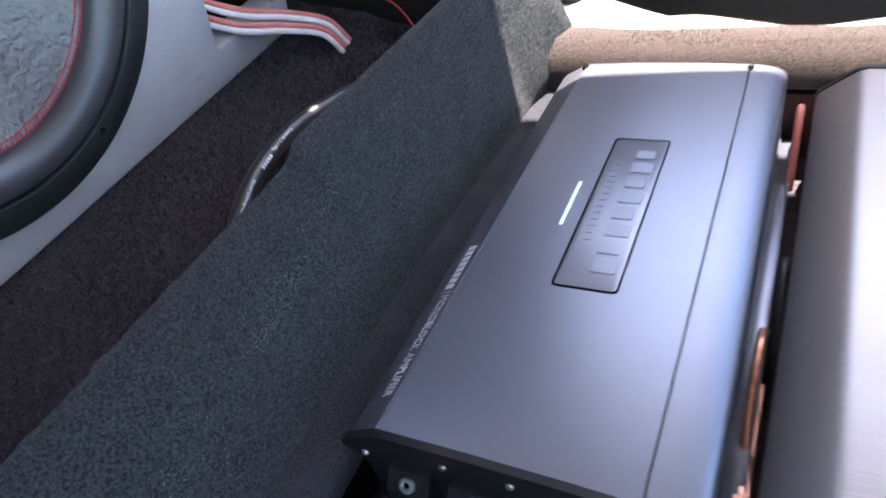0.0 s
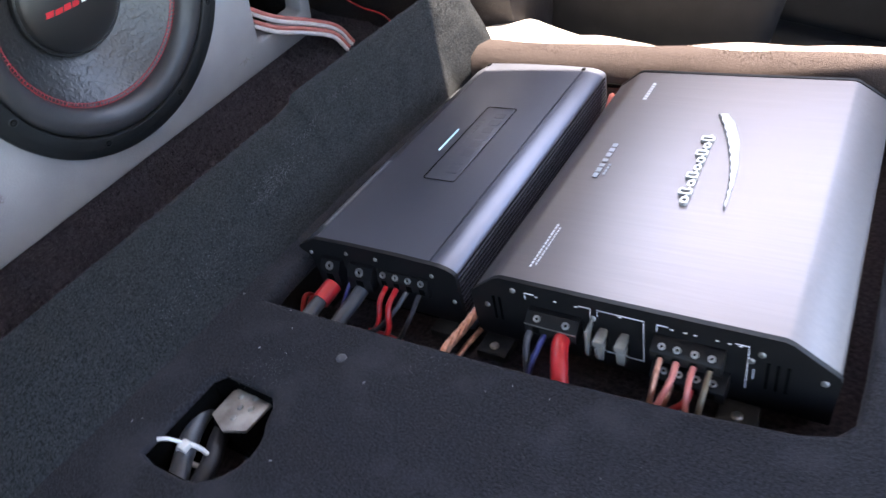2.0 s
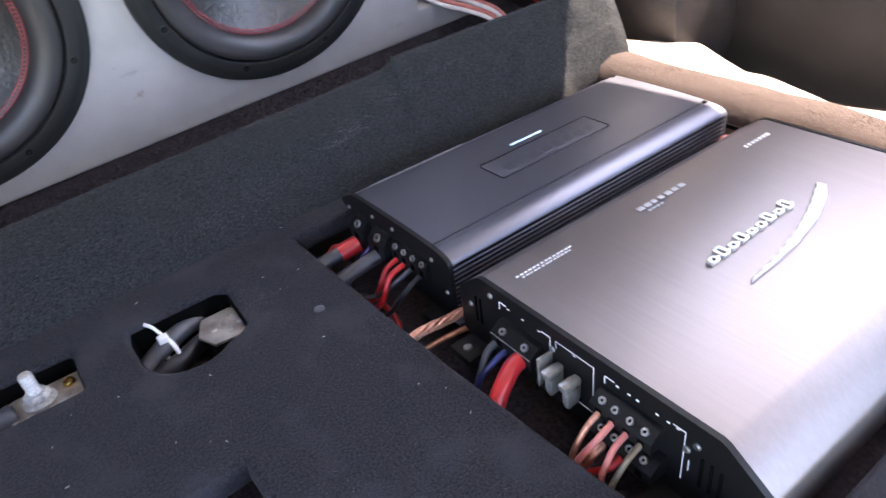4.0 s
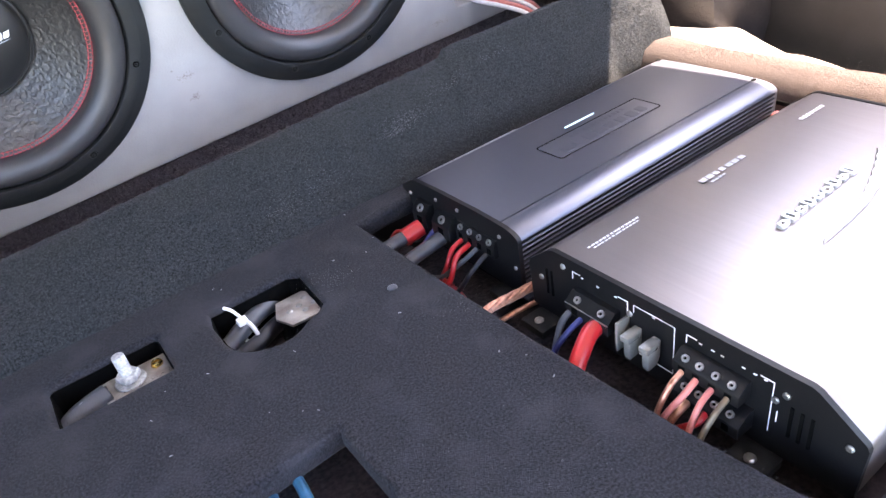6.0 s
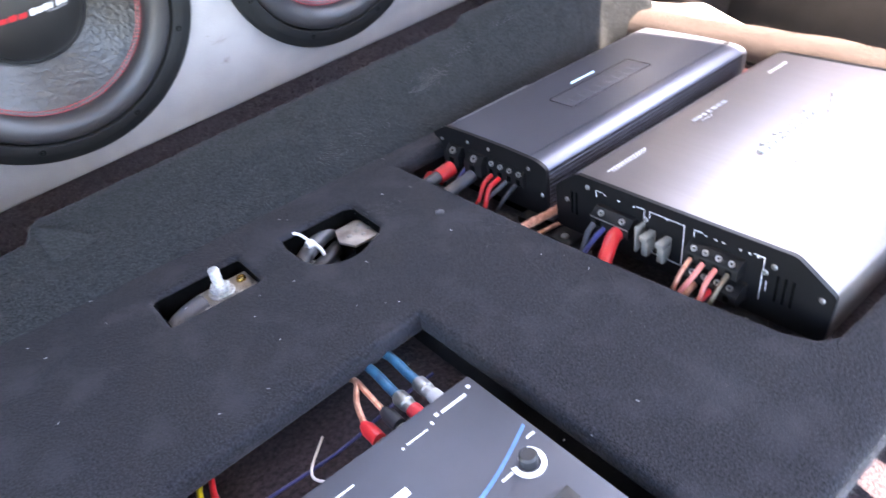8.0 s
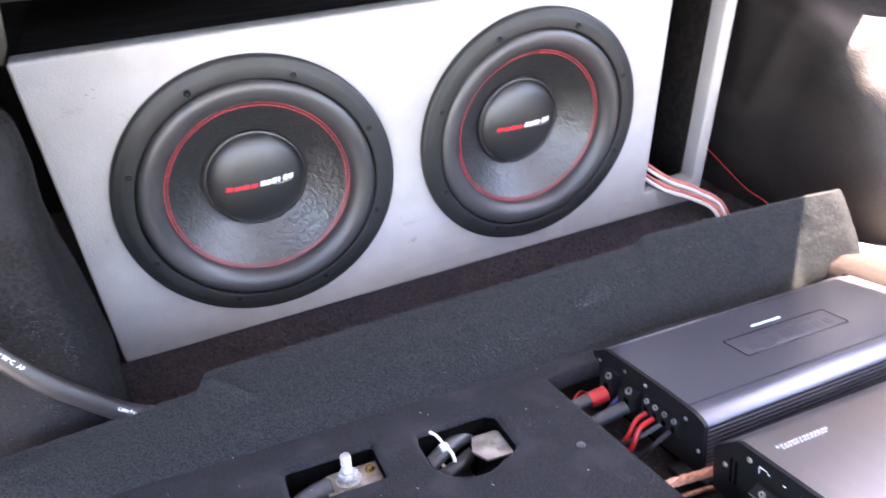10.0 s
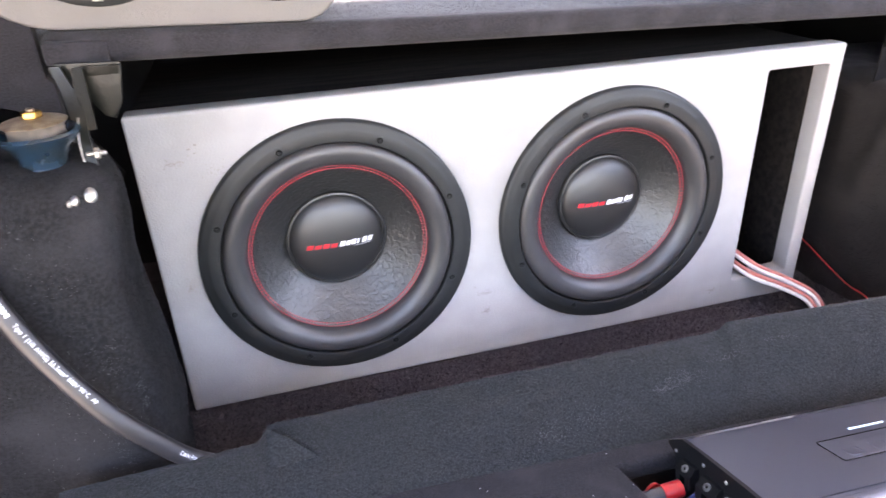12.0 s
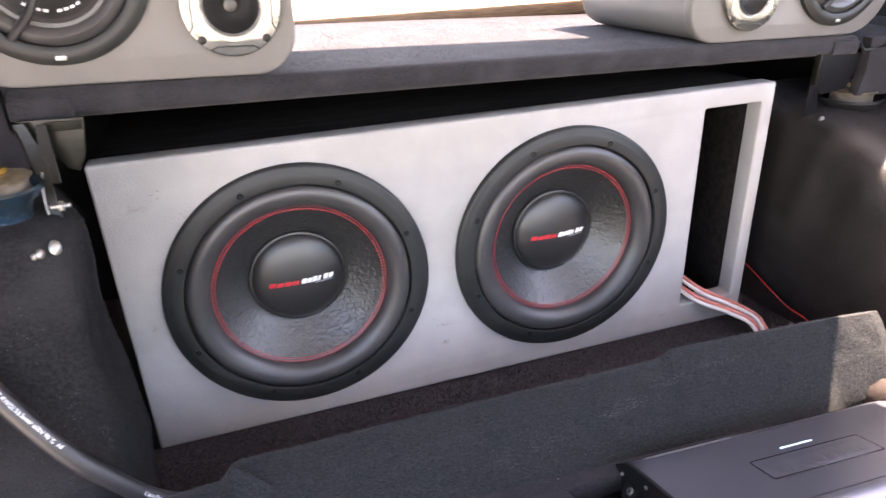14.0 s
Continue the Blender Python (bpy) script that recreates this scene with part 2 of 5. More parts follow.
def lathe(profile, n=64, bm=None, m=None):
    """Turns (radius, height) pairs about z."""
    bm = bm or bmesh.new()
    rings, made = [], []
    for r, h in profile:
        if r < 1e-6:
            ring = [bm.verts.new((0, 0, h))]
        else:
            ring = [bm.verts.new((r * math.cos(2 * math.pi * i / n), r * math.sin(2 * math.pi * i / n), h)) for i in range(n)]
        rings.append(ring)
        made += ring
    for a, b in zip(rings, rings[1:]):
        for i in range(n):
            j = (i + 1) % n
            if len(a) == 1 and len(b) == 1:
                continue
            if len(a) == 1:
                bm.faces.new((a[0], b[i], b[j]))
            elif len(b) == 1:
                bm.faces.new((a[i], b[0], a[j]))
            else:
                bm.faces.new((a[i], b[i], b[j], a[j]))
    if m is not None:
        bmesh.ops.transform(bm, matrix=m, verts=made)
    return bm


def cyl(r, h, n=20, bev=0.0, bm=None, m=None):
    b = min(bev, r * 0.45, h * 0.45)
    pr = [(0, 0), (r - b, 0), (r, b), (r, h - b), (r - b, h), (0, h)] if b else [(0, 0), (r, 0), (r, h), (0, h)]
    return lathe(pr, n, bm, m)


def smooth_path(pts, steps=6):
    p = [Vector(q) for q in pts]
    p = [2 * p[0] - p[1]] + p + [2 * p[-1] - p[-2]]
    out = []
    for i in range(1, len(p) - 2):
        for k in range(steps):
            t = k / steps
            a, b, c, d = p[i - 1], p[i], p[i + 1], p[i + 2]
            out.append(0.5 * (2 * b + (c - a) * t + (2 * a - 5 * b + 4 * c - d) * t * t + (3 * b - a - 3 * c + d) * t ** 3))
    return out + [p[-2]]


def tube(pts, r, n=10, steps=6, bm=None, ends=True):
    bm = bm or bmesh.new()
    path = smooth_path(pts, steps)
    side, rings = Vector((0.3, 0.5, 0.81)), []
    for i, c in enumerate(path):
        d = (path[min(i + 1, len(path) - 1)] - path[max(i - 1, 0)]).normalized()
        side = (side - d * side.dot(d)).normalized()
        up = d.cross(side)
        rings.append([bm.verts.new(c + r * (math.cos(2 * math.pi * k / n) * side + math.sin(2 * math.pi * k / n) * up)) for k in range(n)])
    for a, b in zip(rings, rings[1:]):
        for k in range(n):
            bm.faces.new((a[k], a[(k + 1) % n], b[(k + 1) % n], b[k]))
    if ends:
        bm.faces.new(rings[0])
        bm.faces.new(rings[-1][::-1])
    return bm


def prism(profile, u0, u1, bm=None):
    """Extrudes a closed (v, n) outline along u."""
    bm = bm or bmesh.new()
    a = [bm.verts.new((u0, v, n)) for v, n in profile]
    b = [bm.verts.new((u1, v, n)) for v, n in profile]
    k = len(profile)
    for i in range(k):
        bm.faces.new((a[i], a[(i + 1) % k], b[(i + 1) % k], b[i]))
    bm.faces.new(a[::-1])
    bm.faces.new(b)
    return bm


def rounded(x0, y0, x1, y1, r, n=6):
    """Outline of a rectangle with rounded corners; r may be four radii."""
    rs = r if isinstance(r, (tuple, list)) else (r,) * 4
    out = []
    for (cx, cy, a0), q in zip(((x1 - rs[0], y1 - rs[0], 0), (x0 + rs[1], y1 - rs[1], 90), (x0 + rs[2], y0 + rs[2], 180), (x1 - rs[3], y0 + rs[3], 270)), rs):
        for k in range(n + 1):
            a = radians(a0 + 90 * k / n)
            out.append((cx + q * math.cos(a), cy + q * math.sin(a)))
    return out


def circle(cx, cy, r, n=64):
    return [(cx + r * math.cos(2 * math.pi * k / n), cy + r * math.sin(2 * math.pi * k / n)) for k in range(n)]


def mesh_of(data):
    """A bmesh from a curve or text."""
    ob = new("scratch", data)
    me = bpy.data.meshes.new_from_object(ob.evaluated_get(bpy.context.evaluated_depsgraph_get()))
    bm = bmesh.new()
    bm.from_mesh(me)
    bpy.data.objects.remove(ob)
    bpy.data.curves.remove(data)
    bpy.data.meshes.remove(me)
    bmesh.ops.remove_doubles(bm, verts=bm.verts, dist=1e-6)
    return bm


def plate(outlines, z0, z1, bev=0.0, m=None, seg=2):
    """A slab between z0 and z1 with outlines (first the rim, then holes), edges rounded by bev."""
    cu = bpy.data.curves.new("scratch", "CURVE")
    cu.dimensions, cu.fill_mode = "2D", "BOTH"
    cu.extrude, cu.bevel_depth, cu.bevel_resolution, cu.offset = (z1 - z0) / 2 - bev, bev, seg, -bev
    for pts in outlines:
        s = cu.splines.new("POLY")
        s.points.add(len(pts) - 1)
        for p, (x, y) in zip(s.points, pts):
            p.co = (x, y, 0, 1)
        s.use_cyclic_u = True
    bm = mesh_of(cu)
    bmesh.ops.translate(bm, vec=(0, 0, (z0 + z1) / 2), verts=bm.verts)
    if m is not None:
        bmesh.ops.transform(bm, matrix=m, verts=bm.verts)
    return bm


def lettering(text, size, depth=0.0002):
    cu = bpy.data.curves.new("scratch", "FONT")
    cu.body, cu.size, cu.extrude, cu.resolution_u = text, size, depth, 2
    return mesh_of(cu)


UPRIGHT = Matrix(((1, 0, 0, 0), (0, 0, -1, 0), (0, 1, 0, 0), (0, 0, 0, 1)))  # slab's x, y, z -> x, z, -y
AWAY = Matrix(((1, 0, 0, 0), (0, 0, -1, 0), (0, 1, 0, 0), (0, 0, 0, 1)))     # turned things face -y


def screw_bm(r, h, m):
    """A pan head with a cross recess, as a lathe plus two dark slots cut as grooves."""
    bm = lathe([(0, h * 0.72), (r * 0.22, h * 0.72), (r * 0.3, h), (r * 0.75, h * 0.95), (r, h * 0.5), (r, 0), (0, 0)], 16)
    for a in (0, 90):
        box(-r * 0.62, r * 0.62, -r * 0.12, r * 0.12, h * 0.9, h * 1.12, bm=bm, m=pose(0, 0, 0, 0, 0, a))
    bmesh.ops.transform(bm, matrix=m, verts=bm.verts)
    return bm


def rough_up(bm, amount, scale, seed=0.0, keep=None):
    for v in bm.verts:
        if keep and keep(v.co):
            continue
        n = noise.noise(v.co * scale + Vector((seed, seed * 2, 0)))
        v.co += v.normal * n * amount


def loft(rings, bm=None, close=True, caps=False):
    bm = bm or bmesh.new()
    vs = [[bm.verts.new(p) for p in ring] for ring in rings]
    for a, b in zip(vs, vs[1:]):
        k = len(a)
        for i in range(k if close else k - 1):
            bm.faces.new((a[i], a[(i + 1) % k], b[(i + 1) % k], b[i]))
    if caps:
        bm.faces.new(vs[0][::-1])
        bm.faces.new(vs[-1])
    bm.normal_update()
    return bm


# ---- the car round the place; its unseen parts shape the light ----
def wall(name, outlines, t, m, material, label):
    return solo(name, plate(outlines, 0, t, 0.004, m), material, label, "car body", kind="structure")


XL, XR, ROOF, YF, YB = -0.46, 1.02, 0.66, -2.3, 0.46
RAIL = XR - 0.093
# unseen ground, made pale so that it bounces light in through the openings
solo("ground", plate([[(-60, -60), (60, -60), (60, 60), (-60, 60)]], -1.0, -0.9), GROUND, "unseen pale ground outside the car, added to bounce light in", "ground", kind="structure", smooth=False)
# out-of-view roof: edges placed to block sun, pale colour bounces fill light
solo("ceiling", plate([rounded(XL, YF + 1.05, RAIL, 0.165, 0.03)], ROOF, ROOF + 0.03, 0.006), HEADLINER, "unseen light grey headliner of the car roof, added to shape the light", "ceiling", kind="structure")
# right side: a door with its window, sloping in to the roof rail
wall("wall_right", [[(-2.0, -0.75), (0.75, -0.75), (0.75, 0.245), (-2.0, 0.245)]], 0.05, Matrix.Translation((XR, 0, 0)) @ Matrix(((0, 0, 1, 0), (1, 0, 0, 0), (0, 1, 0, 0), (0, 0, 0, 1))), TRIM, "dark moulded plastic inner door panel")
wall("wall_left", [[(YF, -0.75), (0.6, -0.75), (0.6, 0.66), (YF, 0.66)], rounded(-1.42, -0.60, -0.36, 0.61, 0.06), rounded(-2.2, -0.50, -1.52, 0.61, 0.05)], 0.05,
     Matrix.Translation((XL - 0.05, 0, 0)) @ Matrix(((0, 0, 1, 0), (1, 0, 0, 0), (0, 1, 0, 0), (0, 0, 0, 1))), TRIM, "dark inner side of the car with an open door")
wall("wall_front", [[(XL, -0.75), (XR, -0.75), (XR, 0.05), (XL, 0.05)]], 0.05, Matrix.Translation((0, YF, 0)) @ UPRIGHT, TRIM, "dark dashboard under the windscreen")
wall("wall_back", [[(XL, -0.75), (XR, -0.75), (XR, 0.27), (XL, 0.27)]], 0.05, Matrix.Translation((0, YB + 0.06, 0)) @ UPRIGHT, TRIM, "dark tailgate panel below the rear window")
for nm, y0, y1, lean in (("pillar", 0.02, 0.50, 0.0), ("pillar", -1.12, -1.02, 0.0)):
    p = loft([[(XR, y0, 0.245), (XR, y1, 0.245), (XR + 0.04, y1, 0.245), (XR + 0.04, y0, 0.245)],
              [(RAIL, y0 - 0.1, ROOF), (RAIL, y1 - 0.1, ROOF), (RAIL + 0.04, y1 - 0.1, ROOF), (RAIL + 0.04, y0 - 0.1, ROOF)]], caps=True)
    solo("trim_pillar", p, TRIM, "dark plastic pillar trim beside the car window", "pillar", kind="structure")
# added out-of-view triangle; its slanted edge cuts the sun patch on the right arch
q = [(y, z, XR - 0.093 * (z - 0.245) / 0.415) for y, z in ((-0.232, 0.245), (0.022, 0.245), (0.022, 0.480))]
solo("trim_sun_mask", loft([[(x, y, z) for y, z, x in q], [(x + 0.035, y, z) for y, z, x in q]], caps=True), TRIM, "unseen dark triangle added to shade part of the right wheel arch", "pillar", kind="structure", smooth=False)
solo("floor", plate([[(XL, YF), (XR, YF), (XR, -0.25), (XL, -0.25)]], -0.62, -0.58), SHAG, "dark carpeted footwell floor of the car", "floor", kind="structure")
solo("window_sill", box(XL, XR, YB - 0.06, YB + 0.01, 0.250, 0.276, 0.005), SILL, "brown strip along the foot of the rear window", "window sill", kind="structure")

# cargo floor in front of and under the box
bm = bmesh.new()
bmesh.ops.create_grid(bm, x_segments=150, y_segments=80, size=0.5)
for v in bm.verts:
    x, y = 0.28 + v.co.x * 1.48, 0.12 + v.co.y * 0.80
    v.co = Vector((x, y, -0.1995 + 0.0016 * noise.noise(Vector((x * 160, y * 160, 0))) + (0.0 if y > -0.05 else 0.002 * noise.noise(Vector((x * 20, y * 20, 3))))))
solo("cargo_floor", bm, SHAG, "black shaggy cargo carpet with a purple cast", "floor", kind="structure")
bm = box(XL, XR, -0.30, 0.52, -0.24, -0.203)
solo("floor_pan", bm, TRIM, "dark floor pan below the cargo carpet", "floor", kind="structure")

# ---- board over the folded seat ----
HOLE_2 = [(-0.052, 0.084), (-0.044, 0.077), (-0.046, 0.030), (-0.054, 0.022)] + [(-0.088 + 0.034 * math.cos(a), 0.046 + 0.037 * math.sin(a)) for a in [radians(d) for d in range(-50, -185, -15)]] + [(-0.122, 0.070), (-0.119, 0.083)]
HOLE_1 = rounded(-0.239, 0.043, -0.160, 0.090, 0.004)
DSP_CUT = [(-0.099, -0.094), (-0.300, -0.103), (-0.306, -0.107), (-0.306, -0.338), (-0.300, -0.343), (-0.103, -0.343), (-0.097, -0.338)]
AMP_CUT = [(0.031, 0.104), (0.034, -0.02), (0.037, -0.11), (0.045, -0.23), (0.052, -0.290), (0.058, -0.307), (0.070, -0.316), (0.12, -0.318), (0.425, -0.318), (0.425, 0.108), (0.20, 0.110), (0.06, 0.107)]
RIM = rounded(-0.46, -0.366, 0.44, 0.160, (0.01, 0.03, 0.03, 0.03))
board = thing("carpeted_board", BOARD, "black carpeted board over a folded seat, cut open for amplifiers", "board")
top = part("cover", plate([RIM, AMP_CUT, HOLE_1, HOLE_2, DSP_CUT], -0.020, 0.0, 0.006, seg=3), CARPET, board)
bm = plate([rounded(-0.455, -0.36, 0.50, 0.125, 0.02)], -0.066, -0.050, 0.002)
part("base", bm, SHAG, board, "black carpeted lower panel in the recess")
for u0, u1, v0, v1 in ((-0.455, 0.44, 0.112, 0.125), (-0.455, 0.44, -0.36, -0.347), (-0.455, -0.44, -0.35, 0.12), (0.43, 0.44, -0.35, 0.12), (0.0, 0.012, -0.347, 0.112), (-0.090, -0.080, -0.347, -0.02)):
    part("batten", box(u0, u1, v0, v1, -0.051, -0.019, 0.002), TRIM, board)

# added liners: near-black colour keeps the openings' walls from showing lit carpet
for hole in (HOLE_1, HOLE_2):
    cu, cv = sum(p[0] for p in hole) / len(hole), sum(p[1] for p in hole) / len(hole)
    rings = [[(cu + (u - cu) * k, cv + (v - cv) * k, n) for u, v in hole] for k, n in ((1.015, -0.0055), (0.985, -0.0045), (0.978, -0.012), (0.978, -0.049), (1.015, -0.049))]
    part("hole_liner", loft(rings + rings[:1]), PIT, board, "near-black liner added to darken the opening's wall")

# raised carpet flap along the back of the board
def flap_edge(u):
    """Foot v, foot n, top v, top n at u."""
    def mixed(rows):
        for (a, *p), (b, *q) in zip(rows, rows[1:]):
            if u <= b:
                k = max(0.0, min(1.0, (u - a) / (b - a)))
                k = k * k * (3 - 2 * k) if b - a < 0.03 else k
                return [x + (y - x) * k for x, y in zip(p, q)]
        return rows[-1][1:]
    return mixed([(-0.46, 0.138, 0.001, 0.168, 0.036), (-0.297, 0.142, 0.0, 0.180, 0.044), (-0.284, 0.142, 0.0, 0.204, 0.049), (-0.1, 0.145, 0.0, 0.196, 0.063), (0.188, 0.147, 0.0, 0.180, 0.083), (0.202, 0.147, 0.0, 0.178, 0.093), (0.40, 0.142, 0.003, 0.160, 0.103), (0.470, 0.124, 0.026, 0.149, 0.106)])


def flap_point(u, s):
    """A point of the flap's face: s from its foot to its top."""
    fv, fn, tv, tn = flap_edge(u)
    w = 0.0022 * noise.noise(Vector((u * 9, s * 2.5, 1.3))) + 0.001 * noise.noise(Vector((u * 40, s * 9, 5)))
    return (u, fv - 0.012 * (1 - s) ** 3 + (tv - fv) * (s ** 1.35) - w, fn + (tn - fn) * (s ** 0.9) + 0.004 * math.sin(math.pi * s) + w + 0.0005)


flap = thing("carpet_flap", BOARD, "upturned charcoal carpet flap with chalky scuffs along the board", "carpet flap")
for u0, u1, nn in ((-0.46, -0.2915, 34), (-0.2915, 0.1935, 90), (0.1935, 0.470, 50)):
    rings = []
    for i in range(nn + 1):
        u = u0 + (u1 - u0) * i / nn
        fv, fn, tv, tn = flap_edge(u)
        ring = [flap_point(u, k / 16) for k in range(17)]
        fray = 0.0012 * noise.noise(Vector((u * 220, 0, 0)))
        ring += [(u, tv + 0.004, tn + 0.001 + fray), (u, tv + 0.007, tn - 0.003), (u, tv + 0.007, tn - 0.012)]
        ring += [(u, fv + 0.012 + (tv - fv) * (1 - s) ** 1.2 * 0.9, fn - 0.012 + (tn - fn - 0.004) * (1 - s)) for s in (0.2, 0.5, 0.8, 1.0)]
        ring += [(u, fv - 0.012, fn - 0.012)]
        rings.append(ring)
    part("panel", loft(rings, None, True, True), FLAPC, flap)

# a folded corner of the carpet lying on the flap
bm = bmesh.new()
rows = []
for i in range(9):
    k = i / 8
    a, b = Vector(flap_point(-0.2885 + 0.046 * k, 0.985 - 0.50 * k)), Vector(flap_point(-0.2885 + 0.004 * k, 0.97 - 0.50 * k))
    lip = Vector((0.0004, -0.0034, 0.0026)) * math.sin(math.pi * min(1.0, 0.25 + 0.75 * k)) + Vector((0, -0.001, 0.001))
    rows.append([a, a + lip * 0.6, a + lip, a.lerp(b, 0.35) + lip * 0.8, b + Vector((0, -0.0004, 0.0003)), b + Vector((0, 0.002, -0.002))])
part("folded_corner", loft(rows, bm, True, True), FLAPC, flap, "folded corner of the flap")

# rounded carpeted end of the folded seat, in the sun
seat_end = thing("seat_bolster", BOARD, "sunlit brown-grey carpeted end of the folded seat", "seat bolster")
bm = bmesh.new()
rings = []
for i in range(61):
    v = -0.42 + 0.56 * i / 60
    w = 0.003 * noise.noise(Vector((v * 14, 2.0, 0)))
    pr = [(0.428, -0.05), (0.424, -0.01), (0.426, 0.012), (0.434, 0.026), (0.448, 0.033 + w), (0.466, 0.033 + w), (0.480, 0.024), (0.487, 0.005), (0.489, -0.05)]
    rings.append([(u + w, v, n + 0.5 * w) for u, n in pr])
part("roll", loft(rings, bm, True, True), FLEECE, seat_end)
part("seam", box(0.4235, 0.4255, -0.40, 0.09, 0.004, 0.0085, 0.0008), PIT, seat_end, "dark gap under the roll")
bm = bmesh.new()
bmesh.ops.create_grid(bm, x_segments=30, y_segments=60, size=0.5)
for v in bm.verts:
    u, w = 0.565 + v.co.x * 0.17, -0.13 + v.co.y * 0.62
    v.co = Vector((u, w, -0.012 + 0.034 * max(0.0, min(1.0, (w - 0.075) / 0.07)) - 0.25 * max(0.0, u - 0.53) + 0.012 * noise.noise(Vector((u * 9, w * 9, 0))) - 0.10 * max(0, u - 0.62)))
part("skirt", bm, PALECLOTH, seat_end, "rumpled pale carpet beside the door")
solo("seat_cushion", box(-0.5, 0.9, -0.62, -0.385, -0.30, -0.07, 0.03, 4), SEATC, "grey fabric seat edge below the board", "seat", BOARD)
# frayed light edge of the board
rng = random.Random(4)
bm = bmesh.new()
for i in range(900):
    u = rng.uniform(-0.06, 0.10)
    a = rng.uniform(-1.2, 1.2)
    l = rng.uniform(0.002, 0.007)
    b = Vector((u, -0.366, rng.uniform(-0.014, -0.004)))
    tip = b + Vector((l * math.sin(a) * 0.5, -l * math.cos(a), rng.uniform(-0.002, 0.004)))
    s = Vector((0.0003, 0, 0))
    vs = [bm.verts.new(b - s), bm.verts.new(b + s), bm.verts.new(tip)]
    bm.faces.new(vs)
tagged(finish(bm, "frayed_threads", SEATC, None, "", False, BOARD), "pale frayed carpet threads along the board edge", "threads", kind="stuff")


# ---- subwoofer box ----
BX0, BX1, BZ0, BZ1, BD = -0.207, 0.703, -0.197, 0.187, 0.36
PORT = rounded(0.585, -0.157, 0.682, 0.160, 0.004, 3)
SUBS = (0.0, 0.3694)
sub_box = thing("subwoofer_box", at(0, 0, 0), "light grey painted ported subwoofer box with two drivers", "speaker box")
part("baffle", plate([rounded(BX0, BZ0, BX1, BZ1, 0.004, 3)] + [circle(x + 0.001, -0.003, 0.1415) for x in SUBS] + [PORT], -0.030, 0.0, 0.003, UPRIGHT), GREY, sub_box)
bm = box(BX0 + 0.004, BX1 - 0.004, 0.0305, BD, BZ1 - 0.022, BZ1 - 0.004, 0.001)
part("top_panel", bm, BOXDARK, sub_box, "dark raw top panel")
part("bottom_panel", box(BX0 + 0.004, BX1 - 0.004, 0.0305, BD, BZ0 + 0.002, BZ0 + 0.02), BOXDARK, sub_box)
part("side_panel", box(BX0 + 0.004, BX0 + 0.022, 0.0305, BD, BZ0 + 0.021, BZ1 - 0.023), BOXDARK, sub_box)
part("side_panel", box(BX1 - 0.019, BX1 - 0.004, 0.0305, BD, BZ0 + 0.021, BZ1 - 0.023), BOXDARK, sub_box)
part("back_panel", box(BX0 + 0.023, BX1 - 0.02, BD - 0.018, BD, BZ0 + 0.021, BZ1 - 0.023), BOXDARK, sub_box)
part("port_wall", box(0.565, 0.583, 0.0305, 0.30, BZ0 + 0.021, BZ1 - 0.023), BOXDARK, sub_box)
# port lining: raw wood coloured near-black, so the port's shade is painted in
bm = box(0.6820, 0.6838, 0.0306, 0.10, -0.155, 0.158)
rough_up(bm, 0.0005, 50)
part("port_lining", bm, BOXDARK, sub_box, "rough unpainted wood inside the port, darkened for the shade there")


for x, z, r in ((-0.148, 0.146, 0.0022), (-0.141, 0.150, 0.0016), (-0.143, 0.141, 0.0014), (-0.094, 0.132, 0.0015), (-0.150, 0.139, 0.0012), (0.172, -0.088, 0.0014)):
    part("dent", lathe([(0.0, 0.0004), (r * 0.6, 0.0003), (r, -0.0006), (0.0, -0.0006)], 9, m=Matrix.Translation((x, 0, z)) @ AWAY @ Matrix.Diagonal((1.4, 0.8, 1, 1))), RAW, sub_box, "small chipped mark in the paint")


g_marks = random.Random(8)
for x, z, w, h in ((-0.118, 0.118, 0.020, 0.010), (-0.100, 0.096, 0.009, 0.016), (-0.165, 0.132, 0.012, 0.005), (0.186, -0.100, 0.011, 0.006), (0.188, -0.128, 0.006, 0.004), (-0.178, -0.02, 0.004, 0.012), (0.55, -0.168, 0.014, 0.004)):
    bm = bmesh.new()
    for _ in range(70):
        cx, cz = g_marks.gauss(x, w * 0.5), g_marks.gauss(z, h * 0.5)
        a, l = g_marks.uniform(0, 6.28), g_marks.uniform(0.0003, 0.0009)
        ring = [bm.verts.new((cx + l * math.cos(a + 1.57 * k) * (1.6 if k % 2 else 0.6), -0.0003, cz + l * math.sin(a + 1.57 * k) * (1.6 if k % 2 else 0.6))) for k in range(4)]
        bm.faces.new(ring)
    part("scuff", bm, RAW, sub_box, "faint brown scuff in the paint", False)


